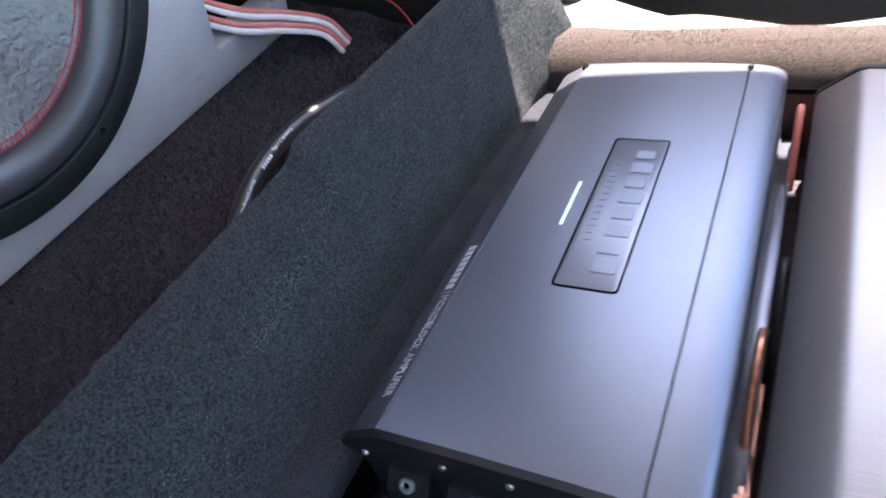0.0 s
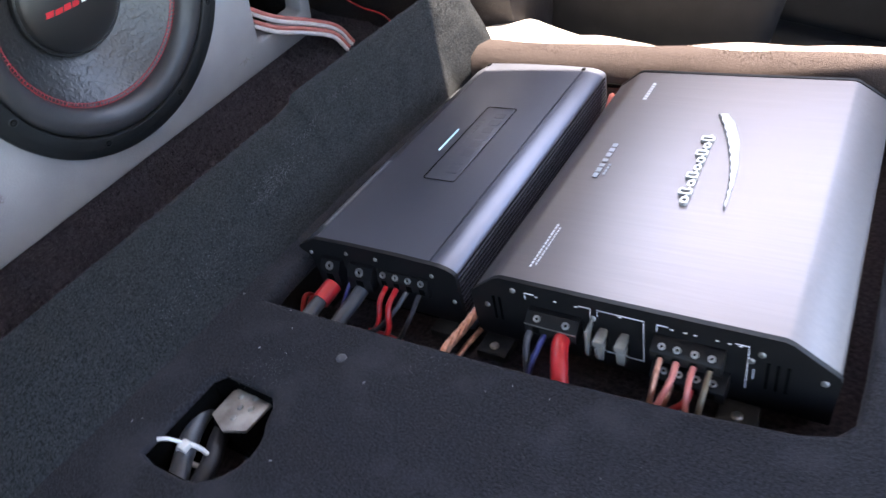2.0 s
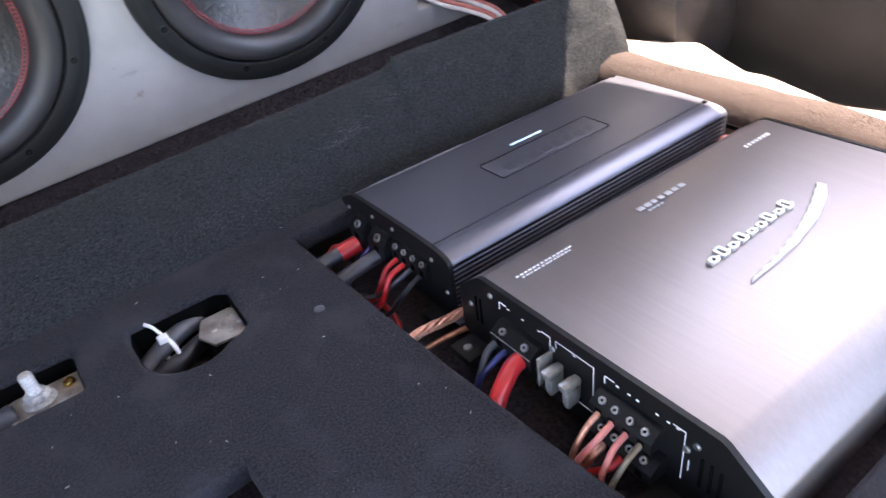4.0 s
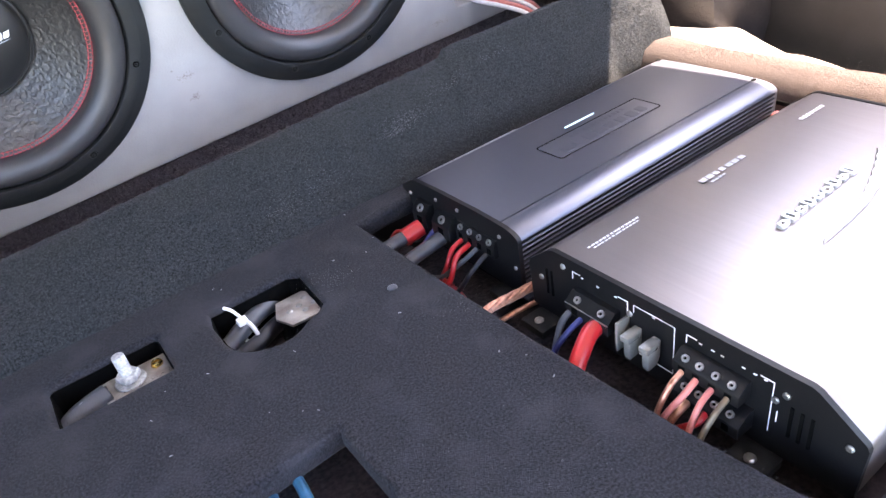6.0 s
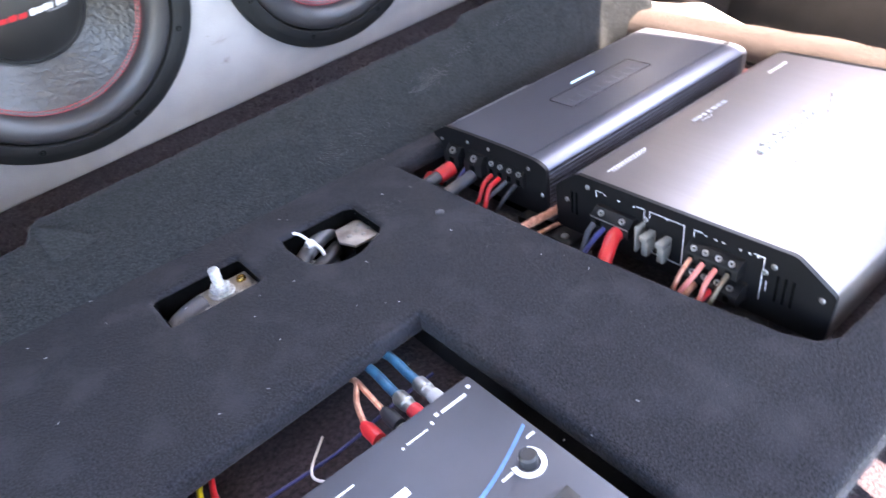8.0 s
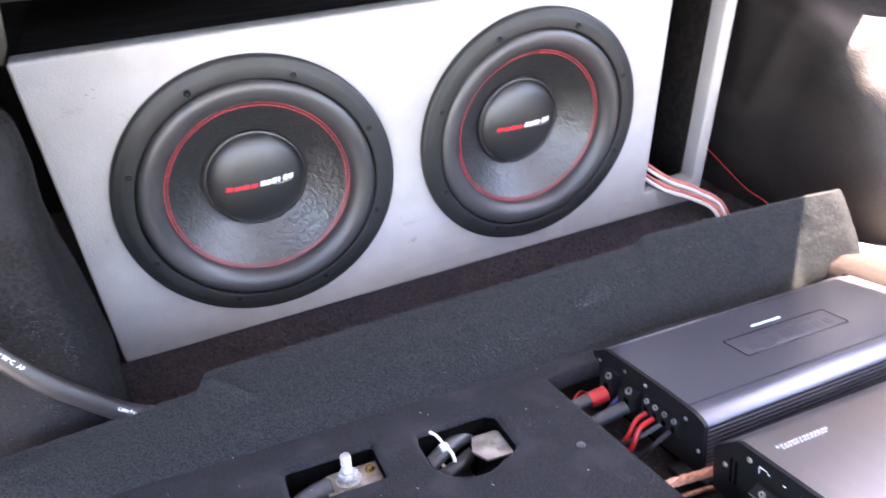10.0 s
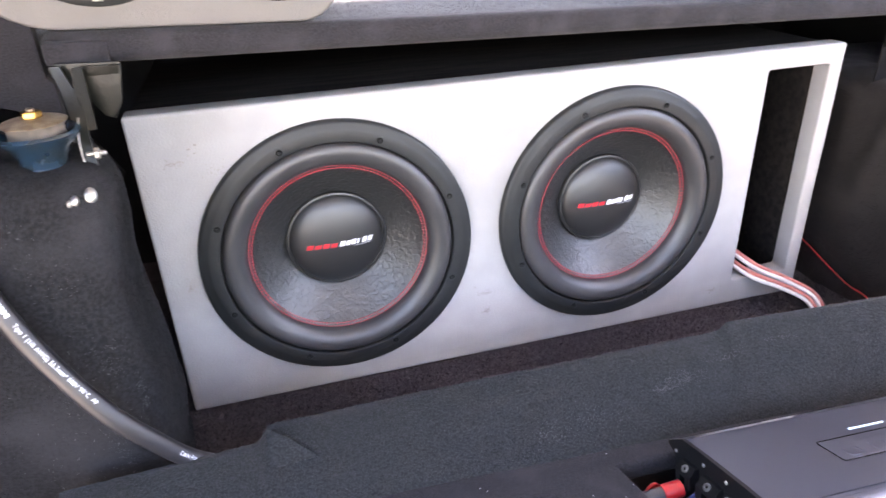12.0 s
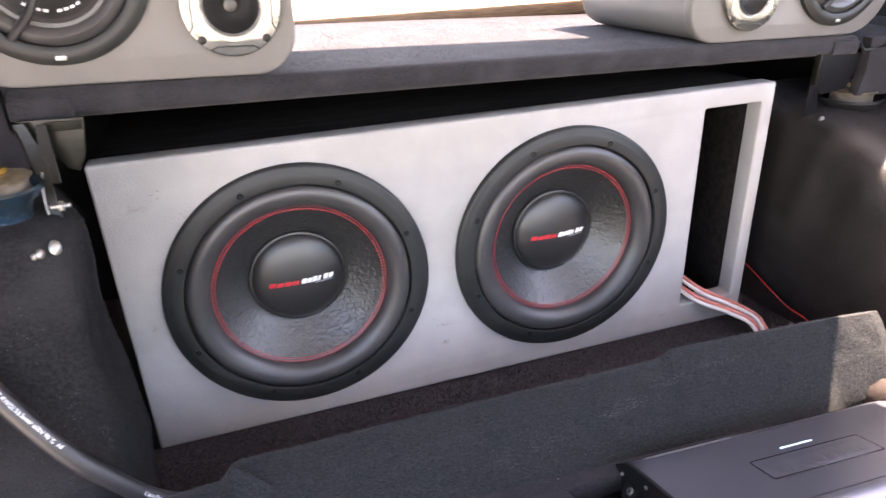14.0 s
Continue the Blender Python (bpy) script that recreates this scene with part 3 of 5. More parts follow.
def subwoofer(x):
    e = thing("subwoofer", at(x + 0.001, 0, -0.003) @ AWAY, "black twelve-inch subwoofer with embossed cone and red stitching", "subwoofer", "subwoofers in the box")
    part("frame", lathe([(0.1400, -0.015), (0.1400, 0.0060), (0.1404, 0.0092), (0.1412, 0.0104), (0.1426, 0.0108), (0.1520, 0.0104), (0.1548, 0.0098), (0.1566, 0.0090), (0.1606, 0.0086), (0.1632, 0.0078), (0.1646, 0.0060), (0.1652, 0.0003), (0.1406, 0.0003), (0.1406, -0.015)], 128), GASKET, e, "black rubber-edged ring")
    roll = [(0.1399, -0.002), (0.1393, 0.0035)]
    roll += [(0.1246 + 0.0143 * math.cos(radians(a)), 0.0005 + 0.0035 * math.cos(radians(a)) + 0.0120 * math.sin(radians(a))) for a in range(10, 171, 10)]
    roll += [(0.1098, -0.0045), (0.1060, -0.0058)]
    part("surround", lathe(roll, 96), SURROUND, e, "smooth black half-roll surround")
    cone = [(0.1078, -0.0046), (0.1055, -0.0062)] + [(0.1055 - 0.0425 * k / 10, -0.0072 - 0.0345 * (k / 10) ** 0.97) for k in range(1, 11)]
    part("cone", lathe(cone, 96), CONE, e, "wrinkled black leather-look cone")
    cap = [(0.0632, -0.0430), (0.0630, -0.0378), (0.0622, -0.0362), (0.0604, -0.0358), (0.0592, -0.0372)]
    cap += [(0.0590 * math.cos(radians(a)), -0.0384 + 0.0175 * math.sin(radians(a))) for a in range(5, 90, 7)] + [(0, -0.0209)]
    capo = part("dust_cap", lathe(cap, 72), CAP, e, "glossy black domed cap")

    def on_cap(px, py, lift=0.0005):
        q = min(0.98, math.hypot(px, py) / 0.0590)
        return Vector((px, py, -0.0384 + 0.0175 * math.sqrt(1 - q * q) + lift))

    def stripe(name, x0, x1, y0, h, mtl, lab):
        """A slanted printed block that follows the dome."""
        bmb = bmesh.new()
        rows = []
        for i in range(5):
            sx = x0 + (x1 - x0) * i / 4
            rows.append([on_cap(sx + k * 0.0022, y0 + 0.020 * sx + k * h) for k in (0, 0.5, 1)])
        for a, b in zip(rows, rows[1:]):
            va = [bmb.verts.new(p) for p in a]
            vb = [bmb.verts.new(p) for p in b]
            for i in range(2):
                bmb.faces.new((va[i], vb[i], vb[i + 1], va[i + 1]))
        bmesh.ops.remove_doubles(bmb, verts=bmb.verts, dist=1e-6)
        g = bmesh.ops.extrude_face_region(bmb, geom=bmb.faces[:])
        bmesh.ops.translate(bmb, vec=(0, 0, -0.0004), verts=[v for v in g["geom"] if isinstance(v, bmesh.types.BMVert)])
        part(name, bmb, mtl, capo, lab, False)
    for i in range(4):
        stripe("red_bar", -0.0405 + i * 0.0098, -0.0405 + i * 0.0098 + 0.0080, -0.0035, 0.0060 - 0.0008 * (i % 2), REDINK, "red printed bar")
    for i in range(6):
        stripe("white_bar", 0.0006 + i * 0.0071, 0.0006 + i * 0.0071 + (0.0058 if i != 3 else 0.0030), -0.0036, 0.0066 - 0.0007 * (i % 2), WHITEINK, "white printed bar")
    stripe("small_bar", 0.018, 0.040, -0.0062, 0.0008, GREYINK, "tiny grey printed bar")
    for rad, lift in ((0.1092, -0.0042), (0.1052, -0.0056)):
        bmb = bmesh.new()
        cnt = int(2 * math.pi * rad / 0.0042)
        for i in range(cnt):
            a = 2 * math.pi * i / cnt
            box(-0.0004, 0.0004, -0.0015, 0.0015, -0.0004, 0.0005, bm=bmb, m=pose(rad * math.cos(a), rad * math.sin(a), lift, 0, 0, math.degrees(a)))
        part("stitching", bmb, REDTHREAD, e, "ring of red thread stitches", False)
    bmb = bmesh.new()
    for i in range(150):
        a = 2 * math.pi * i / 150
        box(-0.0014, 0.0014, -0.00016, 0.00016, -0.0004, 0.0003, bm=bmb, m=pose(0.1071 * math.cos(a), 0.1071 * math.sin(a), -0.0046, 0, 0, math.degrees(a) + 8))
    part("cross_stitching", bmb, REDTHREAD, e, "fine red cross stitches", False)
    for i in range(8):
        a = radians(22.5 + 45 * i)
        q = (0.1475 * math.sin(a), 0.1475 * math.cos(a))
        b = part("bolt_seat", lathe([(0.0033, 0.0098), (0.0034, 0.0108), (0.0040, 0.0112), (0.0048, 0.0108), (0.0050, 0.0100), (0.0033, 0.0098)], 18, m=pose(q[0], q[1], 0)), GASKET, e, "raised rim round a screw hole")
        part("screw_hole", lathe([(0, 0.01095), (0.0034, 0.01095), (0.0034, 0.0098), (0, 0.0098)], 14, m=pose(q[0], q[1], 0)), PIT, b, "dark screw hole")
        part("socket_head", lathe([(0.0008, 0.0106), (0.0012, 0.01115), (0.0018, 0.0111), (0.0019, 0.0106)], 10, m=pose(q[0], q[1] - 0.0004, 0)), BLACK, b)
    return e


for x in SUBS:
    subwoofer(x)

# ---- parcel shelf and pods ----
SH = Matrix.Translation((-0.021, -0.068, 0.2710)) @ pose(0, 0, 0, 0, 2.2, 4.0)
shelf = thing("parcel_shelf", SH, "dark grey carpeted parcel shelf over the box", "shelf")
shelf_top = part("shelf_board", plate([rounded(-0.222, 0.0, 0.875, 0.46, (0.02, 0.02, 0.03, 0.03))], -0.023, 0.004, 0.0118, seg=5), SHELFC, shelf)
for x in (-0.192, 0.83):
    part("end_patch", box(x - 0.026, x + 0.026, -0.0035, 0.02, -0.022, -0.002, 0.004), SHELFC, shelf, "folded carpet patch at the shelf end")


def pod(x0, x1, tw, mid, flip, m):
    """Speaker pod: x from x0 to x1 in the shelf's own frame."""
    e = thing("speaker_pod", m, "grey vinyl-covered pod with a silver tweeter and black midrange", "speaker pod", "speaker pods on the shelf")
    hgt = 0.205
    rad = (0.06, 0.095, 0.090, 0.040) if flip > 0 else (0.095, 0.06, 0.045, 0.075)
    out = rounded(x0, 0.002, x1, hgt, rad, 10)
    hole = [circle(*tw, 0.036, 40), circle(*mid, 0.070, 56)]
    part("front", plate([out] + hole, -0.016, 0.0, 0.003, Matrix.Translation((0, 0.008, 0)) @ UPRIGHT), PODGREY, e)
    ins = rounded(x0 + 0.003, 0.004, x1 - 0.003, hgt - 0.003, tuple(r - 0.003 for r in rad), 10)
    part("shell", loft([[(x, 0.0245, z) for x, z in ins], [(x, 0.25, z) for x, z in ins], [(x * 0.98 + 0.01 * (x0 + x1), 0.262, z * 0.96 + 0.002) for x, z in ins]], caps=True), PODGREY, e)
    tm = Matrix.Translation((tw[0], 0.008, tw[1])) @ AWAY
    t = part("tweeter", plate([circle(0, 0, 0.0465, 48), circle(0, 0, 0.026, 40)], 0.0002, 0.007, 0.0018, tm), TWEETER, e, "machined silver tweeter flange")
    part("horn", lathe([(0.0262, 0.0065), (0.025, 0.0075), (0.0205, -0.004), (0.014, -0.010), (0.0085, -0.013), (0, -0.013)], 40, m=tm), BLACK, t)
    part("trim_ring", lathe([(0.0258, 0.0068), (0.0272, 0.0086), (0.0288, 0.0068)], 48, m=tm), CHROME, t)
    part("phase_plug", lathe([(0.0075, -0.0128), (0.0085, -0.006), (0.006, -0.001), (0, 0.001)], 24, m=tm), CAP, t)
    for k in range(4):
        a = radians(45 + 90 * k)
        groove = [(0.0462, a - 0.52), (0.0400, a - 0.42), (0.0392, a - 0.30), (0.0372, a - 0.22), (0.0372, a), (0.0372, a + 0.22), (0.0392, a + 0.30), (0.0400, a + 0.42), (0.0462, a + 0.52)]
        groove = [(r * math.cos(w - radians(45)), r * math.sin(w - radians(45)), 0.0069) for r, w in groove]
        bmb = tube(groove, 0.00075, 6, 3)
        bmesh.ops.transform(bmb, matrix=tm, verts=bmb.verts)
        part("groove", bmb, BLACK, t, "dark machined groove")
        part("screw", screw_bm(0.0040, 0.0016, tm @ pose(0.0425 * math.cos(a), 0.0425 * math.sin(a), 0.0066)), DULL, t)
    part("step_ring", lathe([(0.0288, 0.0068), (0.0292, 0.0078), (0.0325, 0.0078), (0.0332, 0.0068)], 48, m=tm), TWEETER, t)
    mm = Matrix.Translation((mid[0], 0.008, mid[1])) @ AWAY
    mr = part("midrange", lathe([(0.0685, -0.004), (0.0695, 0.008), (0.073, 0.010), (0.080, 0.0095), (0.0855, 0.006), (0.0862, 0.0002), (0.0705, 0.0002)], 64, m=mm), GASKET, e, "black midrange ring")
    part("surround", lathe([(0.0688, 0.003), (0.066, 0.0065), (0.061, 0.008), (0.056, 0.006), (0.0535, 0.002), (0.050, 0.0015), (0.0485, 0.003), (0.046, 0.0005)], 64, m=mm), SURROUND, mr)
    part("cone", lathe([(0.0465, 0.0006), (0.024, -0.016), (0.0235, -0.017), (0.012, -0.008), (0, -0.004)], 56, m=mm), CAP, mr)
    for k in range(9):
        if k != 4:
            w = radians(-122 + 8 * k)
            part("print_bar", box(-0.0019, 0.0019, -0.0016, 0.0016, -0.0012, 0.0004, m=mm @ pose(0.0405 * math.cos(w), 0.0405 * math.sin(w), -0.0035, 0, 0, math.degrees(w) + 90) @ pose(0, 0, 0, 36)), WHITEINK, mr, "white printed bar")
    for k in range(3):
        a = radians(90 + 120 * k + 30)
        part("grille_arm", tube([(0.070 * math.cos(a), 0.070 * math.sin(a), 0.0105), (0.04 * math.cos(a + 0.15), 0.04 * math.sin(a + 0.15), 0.014), (0.0, 0.0, 0.015)], 0.0042, 8), BLACK, mr).matrix_basis = mm
    for k in range(4):
        a = radians(45 * (2 * k + 1) + 45)
        part("tab", box(-0.0045, 0.0045, -0.0022, 0.0022, 0.0085, 0.0108, 0.0008, m=mm @ pose(0.0785 * math.cos(a), 0.0785 * math.sin(a), 0, 0, 0, math.degrees(a) + 90)), STEEL if k == 2 else BLACK, mr)
    return e


POD = SH @ Matrix.Translation((0, 0, 0.0025))
pod(-0.290, 0.043, (-0.016, 0.068), (-0.167, 0.107), 1, POD @ Matrix.Translation((-0.12, 0.004, 0)) @ pose(0, 0, 0, 0, 0, -2.5) @ Matrix.Translation((0.12, 0, 0)))
pod(0.545, 0.910, (0.640, 0.062), (0.800, 0.102), -1, POD)


# ---- dark monoblock amplifier ----
def bars(name, parent, mtl, u0, u1, v, h, n, count, label="", seed=1, fill=(0.6, 0.85)):
    """A row of printed or raised bars from u0 to u1 at v, as tall as h."""
    rg = random.Random(seed)
    step = (u1 - u0) / count
    for i in range(count):
        a = u0 + i * step
        part(name, box(a + 0.08 * step, a + step * rg.uniform(*fill), v - h / 2, v + h / 2, n - 0.0002, n + 0.0002), mtl, parent, label, False)


AMP_A = BOARD @ Matrix.Translation((0.0865, 0.0, 0.0)) @ pose(0, -0.0015, 0, 0, 0, 0.8) @ Matrix.Translation((-0.0865, 0, 0))
amp = thing("monoblock_amplifier", AMP_A, "dark blue-grey anodised amplifier with a lit white bar", "amplifier")
A0, A1 = 0.0865, 0.4155
prof = [(0.090, -0.024), (0.0915, -0.022), (0.0915, 0.004), (0.0945, 0.0105), (0.1020, 0.0140), (0.1032, 0.0160), (0.1020, 0.0185), (0.097, 0.0212), (0.091, 0.0245), (0.0858, 0.0270), (0.0848, 0.0262), (0.0836, 0.0262), (0.0836, 0.0285),
        (0.05, 0.0292), (0.0, 0.0292), (-0.0272, 0.0285), (-0.0272, 0.0266), (-0.0283, 0.0266), (-0.0283, 0.0282), (-0.0318, 0.0281), (-0.0318, 0.0279), (-0.036, 0.0277), (-0.043, 0.0262), (-0.0482, 0.0238), (-0.0502, 0.0215), (-0.0505, 0.0200)]
for i in range(10):
    n = 0.0192 - i * 0.0042
    prof += [(-0.0435, n), (-0.0435, n - 0.0022), (-0.0500, n - 0.0024), (-0.0504, n - 0.0032), (-0.0500, n - 0.0040)]
prof += [(-0.050, -0.0232), (-0.0515, -0.0238), (-0.0515, -0.0265), (0.090, -0.0265)]
part("heat_sink", prism(prof, A0, A1), ANOD, amp)
# darker strips line the slots, painting the shade between the fins
for i in range(10):
    n = 0.0192 - i * 0.0042
    bm = box(A0 + 0.001, A1 - 0.001, -0.0442, -0.0433, n - 0.0021, n - 0.0001)
    box(A0 + 0.001, A1 - 0.001, -0.0499, -0.0443, n - 0.00225, n - 0.0019, bm=bm)
    part("fin_gap", bm, FIN, amp, "dark strip for the shade between the side fins", False)


def cap_outline(grow):
    o = [(0.0915, -0.026), (0.0915, 0.004), (0.0945, 0.0105), (0.1020, 0.0140), (0.1032, 0.0160), (0.1020, 0.0185), (0.097, 0.0212), (0.091, 0.0245), (0.0834, 0.0282), (0.05, 0.0292), (0.0, 0.0292), (-0.0284, 0.0282), (-0.036, 0.0277), (-0.043, 0.0262), (-0.0482, 0.0238), (-0.0502, 0.0215), (-0.0505, 0.0180), (-0.0500, -0.026)]
    c = (0.024, 0.0)
    return [(c[0] + (v - c[0]) * (1 + grow / 0.078), c[1] + (n - c[1]) * (1 + grow / 0.028)) for v, n in o]


part("end_cap", prism(cap_outline(0.0012), 0.0825, A0 - 0.0001), PANEL, amp, "black terminal end plate")
part("end_cap", prism(cap_outline(-0.0004), A1 + 0.0001, A1 + 0.004), ANOD, amp)
for v in (0.0842, -0.0278):
    part("groove", box(A0 + 0.0005, A1 - 0.0005, v - 0.0006, v + 0.0006, 0.0255, 0.0266), PIT, amp, "dark lengthwise groove")
    part("groove_end", box(A1 - 0.004, A1 + 0.001, v - 0.002, v + 0.002, 0.0262, 0.0290, 0.0003), PIT, amp)
part("name_plate", plate([rounded(0.1865, 0.0055, 0.3195, 0.0385, 0.003), rounded(0.1875, 0.0065, 0.3185, 0.0375, 0.0025)], 0.0285, 0.0296, 0.0), PIT, amp, "dark groove round the plate")
plt = part("plate_face", plate([rounded(0.1877, 0.0067, 0.3183, 0.0373, 0.0025)], 0.0288, 0.0295, 0.0001), ANOD2, amp, "slightly paler plate")
for i in range(8):
    u = 0.199 + i * 0.0142
    w = (0.0104, 0.0030, 0.0104, 0.0112, 0.0104, 0.0098, 0.0100, 0.0085)[i]
    part("raised_block", plate([rounded(u, 0.0100 + 0.0012 * (i % 2), u + w, 0.0222, 0.0012)], 0.0293, 0.0299, 0.0002), ANOD, plt, "raised plain block", False)
bars("small_raised_bar", plt, ANOD, 0.222, 0.296, 0.0305, 0.0038, 0.02952, 13, "small raised bar", 5, (0.4, 0.7))
# thin paler strip puts the glint of the groove's bevel into colour
part("glint_strip", box(A0 + 0.010, A1 - 0.004, 0.0853, 0.0858, 0.0268, 0.02715), ANOD2, amp, "paler strip for the glint on the groove's bevelled edge", False)
part("light_bar", plate([rounded(0.2325, 0.0465, 0.272, 0.0483, 0.0008)], 0.0288, 0.0298, 0.0002), LED, amp, "glowing white bar")
tilt = Matrix.Translation((0.2, 0.0905, 0.0252)) @ pose(0, 0, 0, -25, 0, 0)
ltr = lettering("MONOBLOCK AMPLIFIER", 0.0058)
xs = [v.co.x for v in ltr.verts]
fit_w = 0.066 / (max(xs) - min(xs))
bmesh.ops.transform(ltr, matrix=tilt @ Matrix.Translation((-0.029, 0.0016, 0.0004)) @ pose(0, 0, 0, 0, 0, 180) @ Matrix.Diagonal((fit_w, fit_w * 1.25, 1, 1)), verts=ltr.verts)
part("lettering", ltr, GREYINK, amp, "small pale lettering", False)
bm = bmesh.new()
for i in range(8):
    box(0.010 - i * 0.0044 - 0.0034, 0.010 - i * 0.0044, -0.0025, 0.0025, 0.0002, 0.0006, bm=bm, m=tilt)
box(-0.0272, -0.0268, -0.0035, 0.0035, 0.0002, 0.0006, bm=bm, m=tilt)
part("print_bars", bm, GREYINK, amp, "small pale printed bars", False)
FACE = Matrix(((0, 0, -1, 0), (-1, 0, 0, 0), (0, 1, 0, 0), (0, 0, 0, 1)))  # local x, y, z -> -v, n, -u


def on_face(u, v, n):
    return Matrix.Translation((u, v, n)) @ FACE


def set_screw(r, h, m):
    """A round terminal screw with a deep hex recess."""
    bm = lathe([(0, h * 0.15), (r * 0.42, h * 0.15), (r * 0.48, h * 0.9), (r * 0.62, h), (r * 0.92, h * 0.92), (r, h * 0.6), (r, 0), (0, 0)], 18)
    bmesh.ops.transform(bm, matrix=m, verts=bm.verts)
    return bm


def terminal(parent, u, v, n, w, h, d, r, label="", screws=(0.0,)):
    """A black terminal block on a face that looks towards -u, with screws on its sloped top."""
    prof_t = [(-h / 2, 0.0), (-h / 2, d), (h * 0.08, d), (h * 0.12, d * 0.97), (h / 2, d * 0.38), (h / 2, 0.0)]
    bmb = prism(prof_t, -w / 2, w / 2)
    bmesh.ops.transform(bmb, matrix=on_face(u, v, n), verts=bmb.verts)
    t = part("terminal_block", bmb, PANEL, parent, label)
    tip = Matrix.Translation((0, h * 0.30, d * 0.69)) @ pose(0, 0, 0, -math.degrees(math.atan2(0.60 * d, 0.40 * h)))
    for s in screws:
        m = on_face(u, v - s, n) @ tip
        sc = part("screw", set_screw(r * 0.88, 0.0018, m), STEEL, t)
        part("recess", cyl(r * 0.34, 0.0004, 6, m=m @ Matrix.Translation((0, 0, 0.0004))), PIT, sc)
        part("entry", box(-r * 0.8, r * 0.8, -h * 0.36, -h * 0.02, d - 0.0004, d + 0.0003, m=on_face(u, v - s, n)), PIT, t, "dark wire entry")
    return t


terminal(amp, 0.0825, 0.068, 0.004, 0.020, 0.020, 0.010, 0.0042)
terminal(amp, 0.0825, 0.037, 0.004, 0.024, 0.020, 0.010, 0.0042)
terminal(amp, 0.0825, -0.002, 0.005, 0.048, 0.016, 0.0045, 0.0030, screws=(-0.018, -0.006, 0.006, 0.018))
for v, n in ((0.092, 0.014), (0.052, 0.021), (0.022, 0.022), (-0.030, 0.018), (-0.046, -0.004)):
    part("screw", screw_bm(0.0018, 0.0012, on_face(0.0825, v, n)), STEEL, amp)
part("foot", box(0.068, 0.0826, -0.046, -0.026, -0.0345, -0.0265, 0.0015), TRIM, amp)
part("foot", box(0.068, 0.0826, 0.075, 0.098, -0.0345, -0.0265, 0.0015), TRIM, amp)
bm = prism([(0.09, -0.0265), (0.09, -0.0505), (-0.045, -0.0505), (-0.045, -0.0265)], 0.10, 0.40)
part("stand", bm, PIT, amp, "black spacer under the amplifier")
part("flange", box(A0 - 0.006, A1 - 0.002, -0.0600, -0.0512, -0.0285, -0.0258, 0.0006), ANOD, amp, "grey mounting flange")

# ---- brushed four-channel amplifier ----
amp2 = thing("brushed_amplifier", BOARD, "wide brushed aluminium amplifier with sloped edges and black terminal face", "amplifier")
B0, B1 = 0.0865, 0.408
prof2 = [(-0.067, -0.026), (-0.0655, 0.010), (-0.0670, 0.0145), (-0.0865, 0.0300), (-0.0915, 0.0318), (-0.18, 0.0325), (-0.2735, 0.0338), (-0.2775, 0.0325), (-0.3030, 0.0155), (-0.3045, 0.0125), (-0.3030, -0.026)]
part("cover", prism(prof2, B0, B1), BRUSHED, amp2, "brushed metal cover")
o2 = [(-0.187 + (v + 0.187) * 1.006, n * 1.02) for v, n in prof2]
part("terminal_face", prism(o2, 0.0825, B0 - 0.0001), PANEL, amp2, "black terminal face")
part("end_cap", prism(o2, B1 + 0.0001, B1 + 0.004), PANEL, amp2)
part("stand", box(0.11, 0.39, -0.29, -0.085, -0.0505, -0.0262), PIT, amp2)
for v in (-0.255, -0.085):
    part("foot", box(0.062, 0.0826, v - 0.012, v + 0.012, -0.034, -0.0265, 0.0015), TRIM, amp2)
    part("screw", screw_bm(0.0035, 0.002, Matrix.Translation((0.070, v, -0.0265))), STEEL, amp2)
t1 = terminal(amp2, 0.0825, -0.1325, 0.006, 0.038, 0.015, 0.012, 0.0030, screws=(-0.0105, 0.0105))
part("edge_strip", box(-0.019, 0.019, 0.0008, 0.0016, 0.0119, 0.0123, m=on_face(0.0825, -0.1325, 0.006)), STEEL, t1)
t2 = terminal(amp2, 0.0825, -0.2220, 0.010, 0.043, 0.013, 0.011, 0.0027, screws=(-0.0150, -0.0055, 0.0050, 0.0150))
t3 = terminal(amp2, 0.0825, -0.2240, -0.010, 0.046, 0.014, 0.014, 0.0027, screws=(-0.0150, -0.0055, 0.0050, 0.0150))
part("terminal_cover", box(-0.001, 0.001, -0.013, 0.010, 0, 0.012, 0.0004, m=on_face(0.0825, -0.1585, 0.004)), CLEAR, amp2, "smoky clear divider")
for v in (-0.167, -0.1815):
    f = part("fuse", box(-0.0030, 0.0030, -0.010, 0.010, 0.0005, 0.012, 0.0012, m=on_face(0.0825, v, 0.000)), CLEAR, amp2, "clear blade fuse")
    part("fuse_cap", box(-0.0036, 0.0036, 0.0045, 0.0095, 0.004, 0.0145, 0.001, m=on_face(0.0825, v, 0.000)), CLEAR, f)
    part("blade", box(-0.0038, -0.0032, -0.010, -0.003, 0.001, 0.010, m=on_face(0.0825, v, 0.0)), STEEL, f)
bm = bmesh.new()
for v0, v1, n0, n1 in ((-0.110, -0.158, -0.006, 0.0245), (-0.1625, -0.1935, -0.013, 0.0245), (-0.2015, -0.2560, -0.012, 0.0245)):
    for a, b, c, d in ((v0, v0 - 0.007, n1 - 0.0004, n1), (v1 + 0.008, v1, n1 - 0.0004, n1), (v0, v0 - 0.0004, n1 - 0.006, n1), (v1 + 0.0004, v1, n0, n1)):
        box(0.0819, 0.0824, b, a, c, d, bm=bm)
box(0.0819, 0.0824, -0.1935, -0.1625, -0.0132, -0.0128, bm=bm)
